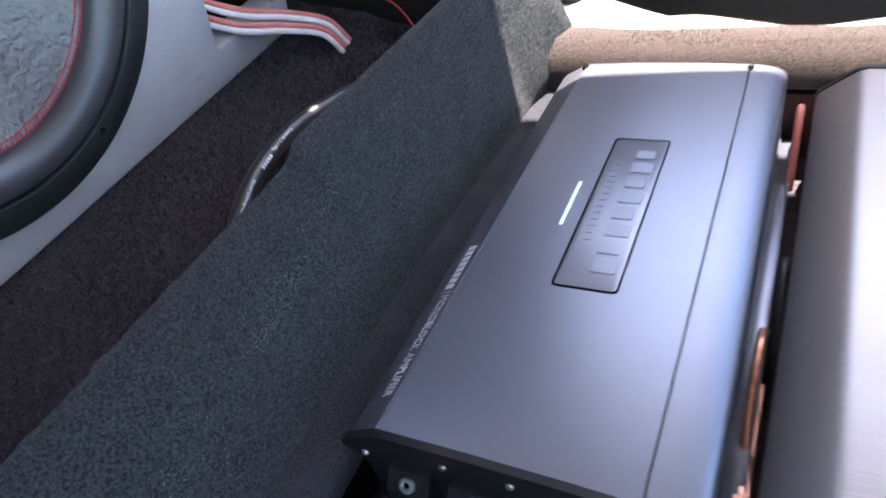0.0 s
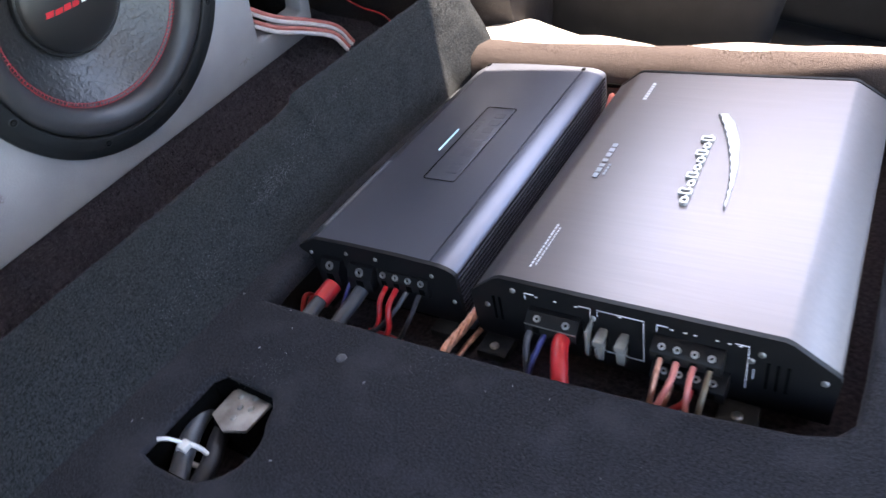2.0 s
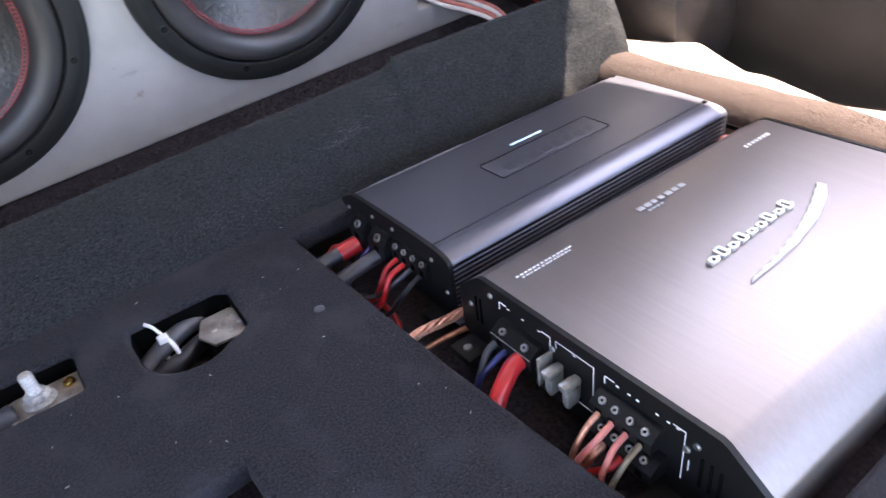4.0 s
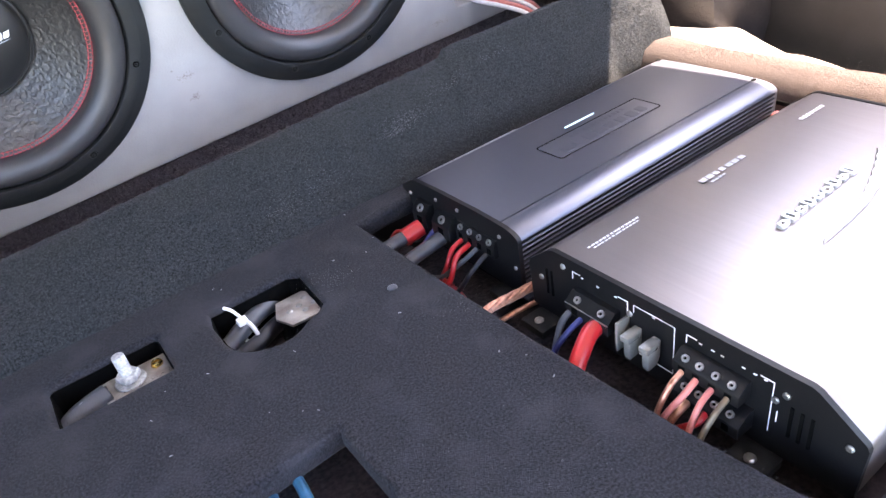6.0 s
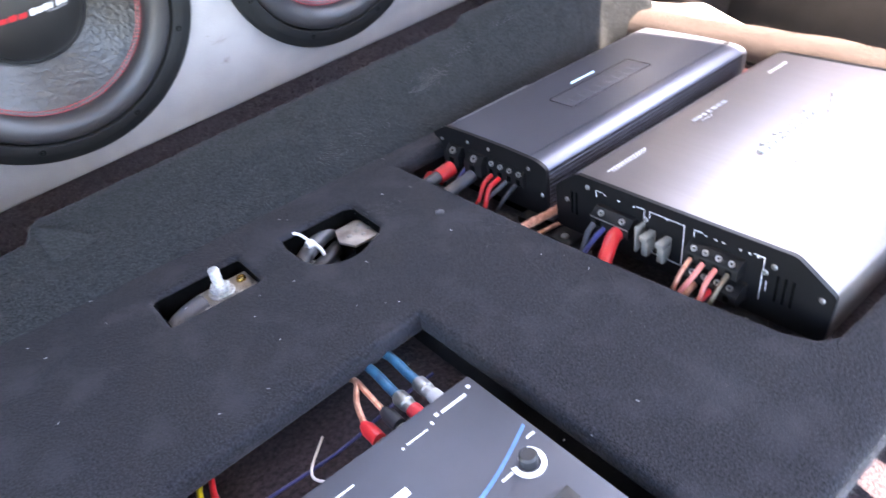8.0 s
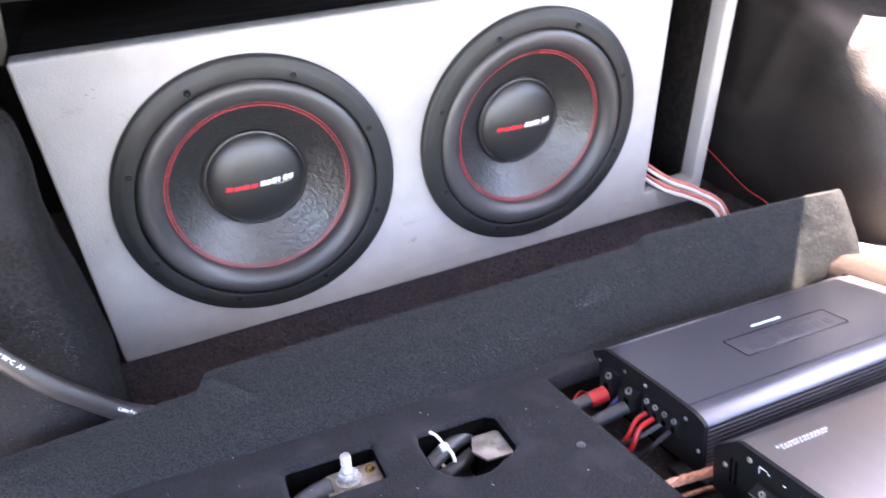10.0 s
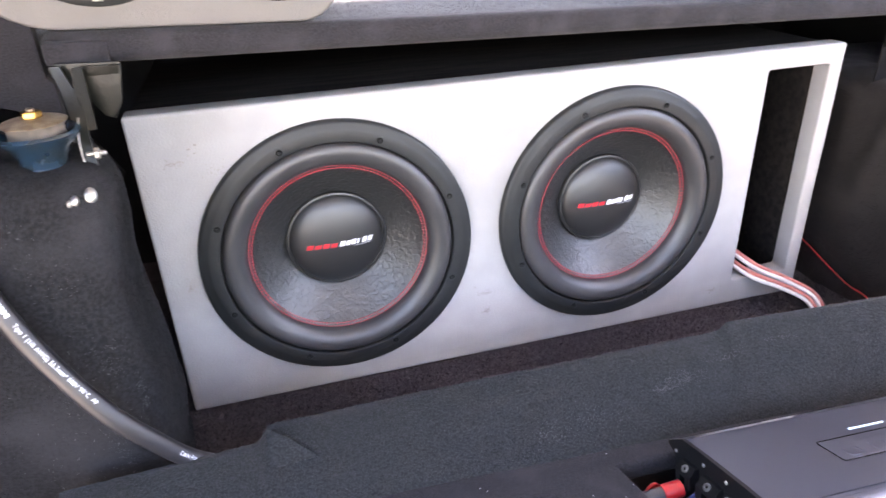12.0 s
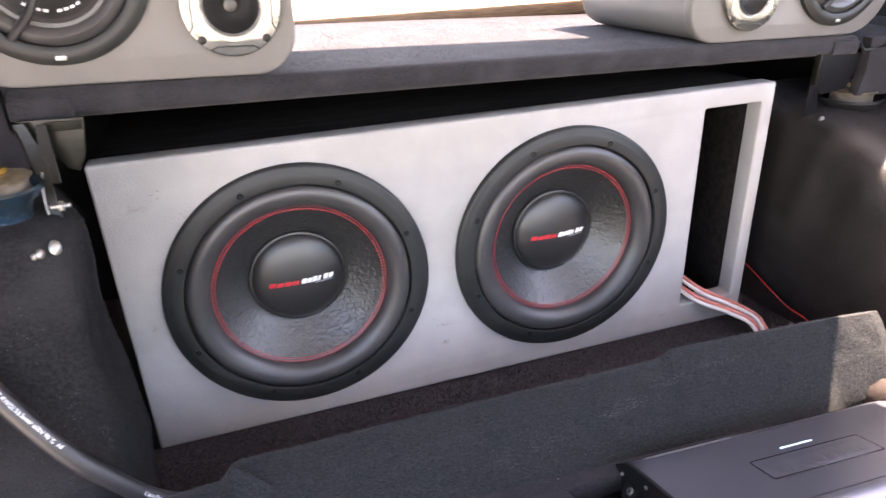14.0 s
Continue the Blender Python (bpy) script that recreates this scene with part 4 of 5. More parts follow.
box(0.0819, 0.0824, -0.1935, -0.1625, 0.0241, 0.0245, bm=bm)
for v in (-0.119, -0.133, -0.148, -0.178, -0.211, -0.219, -0.225, -0.238, -0.245, -0.251):
    box(0.0819, 0.0824, v - 0.0010, v + 0.0010, 0.0226, 0.0232, bm=bm)
box(0.0819, 0.0824, -0.2597, -0.2592, -0.002, 0.006, bm=bm)
part("print_outline", bm, WHITEINK, amp2, "thin white printed outlines", False)
for v, n in ((-0.101, 0.024), (-0.1595, 0.016), (-0.263, 0.020), (-0.297, 0.009), (-0.078, 0.004), (-0.2575, 0.013)):
    part("screw", screw_bm(0.0022, 0.0014, on_face(0.0824, v, n)), STEEL, amp2)
for v in (-0.267, -0.2725, -0.278, -0.084, -0.089):
    part("vent_slot", box(0.0817, 0.0826, v - 0.0009, v + 0.0009, -0.008, 0.014), PIT, amp2)
# raised chrome crescent and bar row
outer = [(0.332, -0.1875), (0.318, -0.1960), (0.290, -0.2055), (0.255, -0.2120), (0.225, -0.2145), (0.198, -0.2152)]
inner = []
for k in range(24):
    f = k / 23
    u = 0.199 + 0.131 * f
    inner.append((u, -0.2135 + 0.0325 * f ** 1.75 + (0.0009 if k % 2 else -0.0004)))
crescent = outer + inner
part("crescent", plate([crescent], 0.0330, 0.0362, 0.0008), SATIN, amp2, "raised satin metal crescent")
for i in range(9):
    a = 0.197 + i * 0.0110
    v = -0.1858 + 0.00038 * i
    h = (0.0060, 0.0100, 0.0058, 0.0092, 0.0056, 0.0064, 0.0096, 0.0058, 0.0104)[i]
    off = 0.0016 if h > 0.009 else 0.0
    e = part("raised_bar", plate([rounded(a, v - h / 2 + off, a + 0.0084, v + h / 2 + off, 0.0018, 4), rounded(a + 0.0026, v - h / 2 + off + 0.0017, a + 0.0056, v + h / 2 + off - 0.0017, 0.0006, 2)], 0.0325, 0.0357, 0.0005), SATIN, amp2, "raised satin metal shape")
    part("link", box(a + 0.0080, a + 0.0114, v - 0.0009, v + 0.0009, 0.0325, 0.0350), SATIN, e)
bars("print_bar", amp2, GREYINK, 0.217, 0.272, -0.1105, 0.0042, 0.0331, 7, "faint printed bar", 2)
bars("print_bar", amp2, GREYINK, 0.222, 0.240, -0.1165, 0.0018, 0.0331, 4, "", 6)
bars("print_bar", amp2, WHITEINK, 0.100, 0.152, -0.1075, 0.0013, 0.0331, 14, "tiny white printed bar", 3)
bars("print_bar", amp2, WHITEINK, 0.103, 0.149, -0.1105, 0.0009, 0.0331, 13, "", 8)
bars("print_bar", amp2, WHITEINK, 0.350, 0.384, -0.1095, 0.0034, 0.0332, 7, "small white printed bar", 4)


# ---- wires at the amplifiers ----
def wire(name, pts, r, mtl, label, cat="cable", group="", m=BOARD, n=10, steps=6):
    return solo(name, tube(pts, r, n, steps), mtl, label, cat, m, group)


def stranded(name, pts, r, label, m=BOARD, k=5, group="", mtl=None):
    """A bundle of twisted strands along a path."""
    path = smooth_path(pts, 8)
    bmb = bmesh.new()
    for s in range(k):
        q = []
        for i, c in enumerate(path):
            a = 2 * math.pi * s / k + i * 0.35
            q.append(c + Vector((0, math.cos(a), math.sin(a))) * r * 0.55)
        tube(q, r * 0.5, 6, 1, bmb)
    return solo(name, bmb, mtl or COPPER, label, "cable", m, group)


pc = thing("power_cable", BOARD, "thick black power cable with a red sleeve at the amplifier", "cable")
part("jacket", tube([(0.056, 0.066, -0.009), (0.040, 0.067, -0.0115), (0.02, 0.068, -0.016), (-0.02, 0.066, -0.034)], 0.0062, 14), GREYPVC, pc)
part("sleeve", tube([(0.0700, 0.0655, -0.0075), (0.063, 0.0658, -0.0085), (0.052, 0.0663, -0.0100)], 0.0078, 16), REDPVC, pc, "red shrink sleeve")
wire("ground_cable", [(0.0735, 0.037, -0.0075), (0.062, 0.038, -0.010), (0.040, 0.040, -0.015), (0.01, 0.042, -0.024), (-0.03, 0.042, -0.036)], 0.0062, GREYPVC, "thick grey ground cable under the board", n=14)
for pts, r, mt, lab in (
        ([(0.078, 0.014, -0.002), (0.066, 0.013, -0.006), (0.056, 0.012, -0.020), (0.05, 0.02, -0.034), (0.03, 0.03, -0.042)], 0.0022, REDPVC, "red speaker wire at the amplifier"),
        ([(0.078, 0.004, -0.002), (0.062, 0.002, -0.006), (0.052, 0.000, -0.022), (0.046, 0.012, -0.036), (0.028, 0.022, -0.042)], 0.0024, REDPVC, "red speaker wire at the amplifier"),
        ([(0.078, -0.006, -0.002), (0.064, -0.002, -0.010), (0.052, 0.014, -0.026), (0.042, 0.036, -0.032), (0.02, 0.044, -0.038)], 0.0020, GREYPVC, "grey speaker wire at the amplifier"),
        ([(0.078, -0.018, -0.002), (0.062, -0.018, -0.010), (0.052, -0.006, -0.032), (0.044, 0.010, -0.040), (0.03, 0.03, -0.044)], 0.0020, BLACKPVC, "black speaker wire at the amplifier"),
        ([(0.066, 0.082, -0.030), (0.058, 0.084, -0.018), (0.048, 0.080, -0.022), (0.036, 0.074, -0.038)], 0.0024, REDPVC, "red remote wire beside the power cable"),
        ([(0.074, 0.094, -0.034), (0.062, 0.094, -0.020), (0.050, 0.090, -0.024), (0.034, 0.082, -0.040)], 0.0022, REDPVC, "red remote wire beside the power cable"),
        ([(0.079, 0.050, -0.004), (0.068, 0.050, -0.010), (0.056, 0.051, -0.022), (0.04, 0.052, -0.04)], 0.0022, NAVYPVC, "thin blue remote wire"),
        ([(0.060, 0.030, -0.040), (0.058, 0.010, -0.038), (0.056, -0.010, -0.040), (0.05, -0.02, -0.045)], 0.0026, REDPVC, "red wire lying in the recess")):
    wire("wire", pts, r, mt, lab, group="wires at the dark amplifier")
stranded("speaker_wire", [(0.20, -0.0585, -0.034), (0.14, -0.0585, -0.030), (0.095, -0.0600, -0.0185), (0.07, -0.060, -0.0160), (0.045, -0.0575, -0.0165), (0.01, -0.052, -0.030)], 0.0039, "bare-looking copper speaker wire between the amplifiers")
wire("speaker_wire", [(0.12, -0.068, -0.034), (0.09, -0.067, -0.028), (0.06, -0.064, -0.027), (0.03, -0.058, -0.034)], 0.0022, COPPER, "copper speaker wire between the amplifiers")
wire("power_cable", [(0.074, -0.141, 0.001), (0.064, -0.142, 0.000), (0.050, -0.147, -0.006), (0.036, -0.151, -0.016), (0.0, -0.152, -0.034)], 0.0060, REDPVC, "thick red power cable at the brushed amplifier", n=14)
wire("ground_wire", [(0.074, -0.117, 0.0), (0.064, -0.117, -0.004), (0.054, -0.120, -0.016), (0.044, -0.124, -0.030), (0.02, -0.124, -0.042)], 0.0026, GREYPVC, "grey ground wire at the brushed amplifier")
wire("remote_wire", [(0.074, -0.128, 0.0), (0.064, -0.127, -0.003), (0.052, -0.124, -0.014), (0.042, -0.1225, -0.028), (0.02, -0.120, -0.042)], 0.0022, NAVYPVC, "dark blue remote wire at the brushed amplifier")
for a, b, r, mt in ((-0.2072, -0.206, 0.0019, COPPER), (-0.2168, -0.208, 0.0020, PINKPVC), (-0.2272, -0.2285, 0.0019, PINKPVC), (-0.2368, -0.2345, 0.0018, RUST)):
    wire("speaker_wire", [(0.074, a, 0.007), (0.062, a, 0.002), (0.053, (a + b) / 2, -0.010), (0.046, b, -0.024), (0.02, b + 0.004, -0.040)], r, mt, "thin stranded speaker wire at the terminals", group="speaker wires at the brushed amplifier")
for a, b, r, mt in ((-0.214, -0.211, 0.0026, COPPER), (-0.226, -0.214, 0.0022, REDPVC)):
    wire("speaker_wire", [(0.072, a, -0.012), (0.060, a, -0.014), (0.050, b, -0.026), (0.02, b, -0.042)], r, mt, "thin speaker wire from the lower terminal row", group="speaker wires at the brushed amplifier")
wire("speaker_wire", [(0.405, -0.058, -0.030), (0.412, -0.0575, -0.006), (0.402, -0.058, 0.006), (0.385, -0.058, -0.006), (0.36, -0.058, -0.03)], 0.0024, PINKPVC, "pink speaker wire between the amplifiers")
wire("speaker_wire", [(0.240, -0.058, -0.036), (0.215, -0.0575, -0.012), (0.195, -0.057, -0.010), (0.17, -0.057, -0.022), (0.14, -0.058, -0.036)], 0.0026, COPPER, "copper speaker wire between the amplifiers")
wire("loop_cable", [(0.30, -0.0665, -0.046), (0.27, -0.0625, -0.012), (0.24, -0.0635, -0.02), (0.20, -0.066, -0.046)], 0.0028, BLACKPVC, "black cable looped between the amplifiers")

# ---- things in the board's openings ----
wire("battery_cable", [(-0.30, 0.052, -0.036), (-0.250, 0.055, -0.024), (-0.228, 0.061, -0.0145), (-0.205, 0.066, -0.012)], 0.0088, GREYPVC, "thick grey cable with a crimped lug", n=16)
lug = thing("cable_lug", BOARD, "flat metal cable lug with a brass eyelet", "cable lug")
part("tongue", plate([rounded(-0.212, 0.054, -0.158, 0.081, (0.004, 0.010, 0.010, 0.004))], -0.0140, -0.0115, 0.0006), PLATE, lug)
part("eyelet", lathe([(0.0022, 0.0), (0.0022, 0.0022), (0.0036, 0.0024), (0.0046, 0.0004), (0.0046, -0.0004)], 20, m=Matrix.Translation((-0.168, 0.0715, -0.0112))), BRASS, lug, "brass eyelet")
part("shrink", tube([(-0.226, 0.062, -0.014), (-0.215, 0.0645, -0.0125), (-0.204, 0.066, -0.0125)], 0.0074, 14), BLACKPVC, lug, "black shrink tube")
part("bracket", box(-0.222, -0.150, 0.050, 0.085, -0.050, -0.0145, 0.002), PIT, lug)
stud = thing("bolt_stud", BOARD, "upright zinc bolt with a hex nut through the lug", "bolt")
th = [(0, -0.012), (0.0038, -0.012)]
for i in range(16):
    z = -0.010 + i * 0.00145
    th += [(0.0040, z), (0.0046, z + 0.0007)]
th += [(0.0040, 0.0138), (0, 0.0141)]
part("thread", lathe(th, 18, m=Matrix.Translation((-0.1885, 0.0665, 0))), ZINC, stud)
part("nut", cyl(0.0088, 0.0058, 6, 0.001, m=Matrix.Translation((-0.1885, 0.0665, -0.0085))), ZINC, stud)
part("washer", cyl(0.0112, 0.0022, 28, 0.0006, m=Matrix.Translation((-0.1885, 0.0665, -0.0112))), ZINC, stud)
wire("yellow_wire", [(-0.245, 0.050, -0.040), (-0.225, 0.050, -0.020), (-0.205, 0.052, -0.022), (-0.18, 0.056, -0.04)], 0.0022, YELLOWPVC, "thin yellow wire below the lug")
clamp = thing("ground_plate", BOARD, "worn steel plate with rivets beside a tied cable", "metal plate")
part("plate", plate([[(-0.079, 0.053), (-0.071, 0.072), (-0.048, 0.072), (-0.040, 0.064), (-0.040, 0.034), (-0.072, 0.036)]], -0.0155, -0.0130, 0.0005), PLATE, clamp)
for u, v in ((-0.058, 0.055), (-0.067, 0.053), (-0.050, 0.062), (-0.056, 0.046), (-0.047, 0.050)):
    part("rivet", lathe([(0.0, 0.0014), (0.0018, 0.0011), (0.0028, 0.0)], 14, m=Matrix.Translation((u, v, -0.0130))), STEEL, clamp)
part("post", box(-0.075, -0.040, 0.036, 0.070, -0.050, -0.0157, 0.002), PIT, clamp)
wire("tied_cable", [(-0.150, 0.054, -0.040), (-0.120, 0.062, -0.024), (-0.098, 0.074, -0.020), (-0.070, 0.088, -0.022), (-0.03, 0.100, -0.036)], 0.0072, GREYPVC, "grey cable held by a white tie", n=14)
wire("tied_cable", [(-0.150, 0.040, -0.040), (-0.117, 0.046, -0.026), (-0.096, 0.052, -0.024), (-0.070, 0.068, -0.028), (-0.03, 0.080, -0.04)], 0.0066, BLACKPVC, "black cable held by a white tie", n=14)
tie = thing("cable_tie", BOARD, "white nylon cable tie round the cables", "cable tie")
d = Vector((0.026, 0.012, 0.004)).normalized()
path = [Vector((-0.100, 0.063, -0.0195)) + 0.0115 * (math.cos(a) * Vector((-0.35, 0.9, 0.1)) + math.sin(a) * Vector((0.1, 0.1, 0.95))) for a in [2 * math.pi * k / 14 for k in range(14)]]
part("loop", tube(path + path[:1], 0.0017, 8, 2), TIEWHITE, tie)
part("head", box(-0.105, -0.097, 0.061, 0.068, -0.0105, -0.0055, 0.001), TIEWHITE, tie)
part("tail", tube([(-0.100, 0.066, -0.007), (-0.104, 0.074, -0.001), (-0.108, 0.080, 0.0005)], 0.0013, 6), TIEWHITE, tie)
for nm, u, v in (("rivet", 0.0, 0.0), ("rivet", 0.130, -0.333)):
    e = thing("carpet_screw", BOARD @ Matrix.Translation((u, v, 0)), "small grey screw sunk into the carpet", "screw", "screws in the carpet")
    part("head", screw_bm(0.0040, 0.0012, Matrix.Translation((0, 0, 0.0002))), GREYPVC, e)

# ---- processor in the front opening ----
dsp = thing("bass_processor", BOARD, "dark blue-grey signal processor with white print and a knob", "processor")
part("case", box(-0.290, -0.118, -0.325, -0.170, -0.046, 0.004, 0.0015), DSPM, dsp)
part("feet", box(-0.285, -0.123, -0.32, -0.175, -0.051, -0.0455), BLACK, dsp)
for u0, u1, v0, v1 in ((-0.150, -0.130, -0.1845, -0.1790), (-0.126, -0.1235, -0.1810, -0.1750), (-0.1545, -0.152, -0.184, -0.178), (-0.180, -0.164, -0.1880, -0.1835), (-0.160, -0.1585, -0.187, -0.181), (-0.184, -0.1825, -0.189, -0.184),
                       (-0.232, -0.218, -0.188, -0.1835), (-0.214, -0.198, -0.2150, -0.2060), (-0.128, -0.1215, -0.2350, -0.2300), (-0.158, -0.150, -0.2460, -0.2410)):
    part("print_bar", box(u0, u1, v0 + 0.0019, v1 - 0.0014, 0.0040, 0.0043), WHITEINK, dsp, "white printed bar", False)
arc = [(-0.122 - 0.075 * k / 10, -0.223 - 0.012 * math.sin(k / 10 * 1.9) - 0.001 * k) for k in range(11)]
part("blue_stripe", plate([arc + [(u - 0.0003, v - 0.0026) for u, v in arc[::-1]]], 0.0040, 0.0044), BLUEINK, dsp, "curved blue printed stripe", False)
kn = part("knob", lathe([(0.0055, 0.004), (0.0055, 0.010), (0.0045, 0.0112), (0, 0.0112)], 24, m=Matrix.Translation((-0.139, -0.2445, 0.0002))), BLACK, dsp, "small black knob")
part("knob_scale", plate([[(0.0105 * math.cos(radians(a)), 0.0105 * math.sin(radians(a))) for a in range(-200, 60, 10)] + [(0.0072 * math.cos(radians(a)), 0.0072 * math.sin(radians(a))) for a in range(50, -201, -10)]], 0.0040, 0.0045, m=Matrix.Translation((-0.139, -0.2445, 0))), WHITEINK, dsp, "white printed arc")
part("switch", box(-0.150, -0.136, -0.280, -0.270, 0.004, 0.0065, 0.0008), BLACK, dsp)
for u, col in ((-0.1365, GREYINK), (-0.1535, REDINK)):
    c = thing("rca_cable", BOARD, "blue signal cable with a metal plug", "cable", "signal cables at the processor")
    part("jacket", tube([(u + 0.004, -0.06, -0.030), (u + 0.004, -0.095, -0.018), (u + 0.001, -0.125, -0.014), (u, -0.140, -0.0125)], 0.0036, 12), BLUEPVC, c)
    part("plug", lathe([(0, 0), (0.0042, 0), (0.0056, 0.002), (0.0056, 0.011), (0.0048, 0.012), (0.0048, 0.017), (0, 0.017)], 18, m=Matrix.Translation((u, -0.136, -0.0125)) @ pose(0, 0, 0, 90)), STEEL, c)
    part("band", lathe([(0, 0), (0.0054, 0), (0.0054, 0.010), (0, 0.010)], 18, m=Matrix.Translation((u, -0.1532, -0.0125)) @ pose(0, 0, 0, 90)), col, c)
    part("shell", lathe([(0, 0), (0.0048, 0), (0.0048, 0.007), (0, 0.007)], 18, m=Matrix.Translation((u, -0.1634, -0.0125)) @ pose(0, 0, 0, 90)), STEEL, c)
for u, mt, lab in ((-0.168, BLACKPVC, "speaker wire with a black crimp"), (-0.184, REDPVC, "speaker wire with a red crimp")):
    c = thing("crimped_wire", BOARD, "copper " + lab, "cable", "crimped wires at the processor")
    part("strand", tube([(-0.165, -0.07, -0.034), (-0.1645, -0.100, -0.016), (u * 0.6 - 0.0665, -0.122, -0.011), (u, -0.142, -0.012)], 0.0021, 8), COPPER, c)
    part("crimp", lathe([(0, 0), (0.0030, 0), (0.0052, 0.006), (0.0052, 0.018), (0, 0.018)], 16, m=Matrix.Translation((u, -0.140, -0.012)) @ pose(0, 0, 0, 90)), mt, c)
    part("spade", box(u - 0.003, u + 0.003, -0.1705, -0.157, -0.0128, -0.0112), STEEL, c)
wire("thin_wire", [(-0.20, -0.10, -0.045), (-0.225, -0.135, -0.030), (-0.215, -0.160, -0.024), (-0.205, -0.175, -0.035)], 0.0009, WHITEPVC, "thin white wire in the opening")
wire("thin_wire", [(-0.11, -0.115, -0.04), (-0.15, -0.122, -0.034), (-0.20, -0.125, -0.038), (-0.27, -0.12, -0.04)], 0.0013, NAVYPVC, "thin dark blue wire in the opening")
wire("thin_wire", [(-0.290, -0.112, -0.045), (-0.296, -0.125, -0.018), (-0.298, -0.15, -0.014), (-0.297, -0.2, -0.03)], 0.0018, YELLOWPVC, "thin yellow wire in the opening")
wire("thin_wire", [(-0.280, -0.112, -0.045), (-0.284, -0.125, -0.016), (-0.2935, -0.15, -0.012), (-0.2935, -0.2, -0.03)], 0.0022, REDPVC, "red wire in the opening")

wire("yellow_wire", [(-0.262, -0.045, -0.044), (-0.276, -0.075, -0.032), (-0.283, -0.090, -0.030), (-0.286, -0.104, -0.031), (-0.287, -0.14, -0.044)], 0.0021, YELLOWPVC, "thin yellow wire at the edge of the opening")
wire("red_wire", [(-0.252, -0.045, -0.044), (-0.270, -0.078, -0.031), (-0.275, -0.092, -0.030), (-0.278, -0.105, -0.031), (-0.279, -0.14, -0.044)], 0.0021, REDPVC, "thin red wire at the edge of the opening")


# ---- wheel arches, struts, brackets ----
def arch(x_in, x_out, y_low, y_top, y_back, top, power, material, label, seed):
    """A lumpy carpeted wheel arch: its front leans back towards the top, its upper edges are rounded."""
    rings, levels = [], 44
    for k in range(levels + 9):
        t = min(1.0, k / levels)
        z = -0.20 + (top + 0.20) * t
        yf = y_top + (y_low - y_top) * (1 - t ** power) ** (1 / power)
        shrink = max(0.0, (k - levels) / 8)
        edge = max(0.0, (z - (top - 0.035)) / 0.035)
        inset = 0.035 * (1 - math.sqrt(max(0.0, 1 - edge * edge)))
        xa, xb = min(x_in, x_out), max(x_in, x_out)
        cx, cy, hx, hy = (xa + xb) / 2, (yf + y_back) / 2, (xb - xa) / 2 - inset, (y_back - yf) / 2 - inset * 0.3
        ring = []
        for i in range(96):
            a = 2 * math.pi * i / 96
            ca, sa = math.cos(a), math.sin(a)
            q = (abs(ca) ** 7 + abs(sa) ** 7) ** (-1 / 7)
            x, y = cx + ca * q * hx * (1 - shrink), cy + sa * q * hy * (1 - shrink)
            w = 0.010 * noise.noise(Vector((x * 6, y * 6, z * 6 + seed))) + 0.0035 * noise.noise(Vector((x * 28, y * 28, z * 28 + seed))) + 0.0012 * noise.noise(Vector((x * 110, y * 110, z * 110))) + 0.006 * max(0.0, 0.22 - abs(noise.noise(Vector((x * 11, y * 11, z * 4 + seed * 3))))) / 0.22 * (1.0 if seed > 2 else 0.35)
            ring.append((x + w * ca, y + w * sa, z + (w * 0.6 if edge > 0 else 0)))
        rings.append(ring)
    return solo("wheel_arch", loft(rings, caps=True), material, label, "wheel arch")


arch(-0.196, -0.52, -0.214, -0.165, -0.085, 0.196, 3.2, ARCHC, "dusty black carpeted wheel arch with pale smudges", 1.0)
arch(0.760, 1.06, -0.31, -0.03, 0.20, 0.132, 1.7, ARCHSKIN, "black carpeted wheel arch with creases, partly in the sun", 4.0)
# bright steel discs stand in for glossy highlights on the arch's upper corner
for x, y, z, k in ((-0.2065, -0.1925, 0.177, 0.9), (-0.2180, -0.1945, 0.1745, 0.62), (-0.2225, -0.1955, 0.1730, 0.45)):
    solo("arch_glint", lathe([(0.0, 0.0006), (0.0035, 0.0003), (0.0060, -0.0002), (0.0085, -0.002), (0.0, -0.006)], 14, m=Matrix.Diagonal((0.62 * k, 0.85 * k, 1, 1))), STEEL, "small bright steel disc standing for a glint on the arch", "metal patch", at(x, y, z, 58, 8, 20), "bare patches on the arches")


def strut(x, y, z, k, m, label):
    e = thing("strut_mount", at(x, y, z) @ Matrix.Scale(k, 4), label, "strut mount", "strut mounts on the arches")
    part("cup", lathe([(0.030, -0.022), (0.030, -0.012), (0.026, -0.006), (0.027, 0.004), (0.033, 0.015), (0.044, 0.026), (0.0465, 0.031), (0.044, 0.0345), (0.041, 0.0325), (0.035, 0.024), (0.0, 0.021)], 56), m, e, "dished metal cup")
    part("bush", lathe([(0.0, 0.021), (0.033, 0.022), (0.0305, 0.030), (0.0305, 0.037), (0.033, 0.043), (0.0, 0.043)], 40), RUBBERTAN, e, "tan rubber bush")
    part("washer", lathe([(0.0, 0.0432), (0.0355, 0.0432), (0.0365, 0.0448), (0.0345, 0.0460), (0.016, 0.0495), (0.0, 0.0495)], 40), RUST, e, "rusty domed washer")
    part("nut", cyl(0.0115, 0.0080, 6, 0.001, m=Matrix.Translation((0, 0, 0.0495))), BRASS if m is STRUTBLUE else RUST, e, "hex nut")
    part("thread", cyl(0.0045, 0.007, 14, 0.001, m=Matrix.Translation((0, 0, 0.0535))), RUST, e)
    return e


strut(-0.2425, -0.150, 0.1975, 0.68, STRUTBLUE, "blue strut cup with a rusty washer on the arch")
strut(0.868, 0.015, 0.112, 0.98, TRIM, "worn strut mount with a tan washer on the arch")


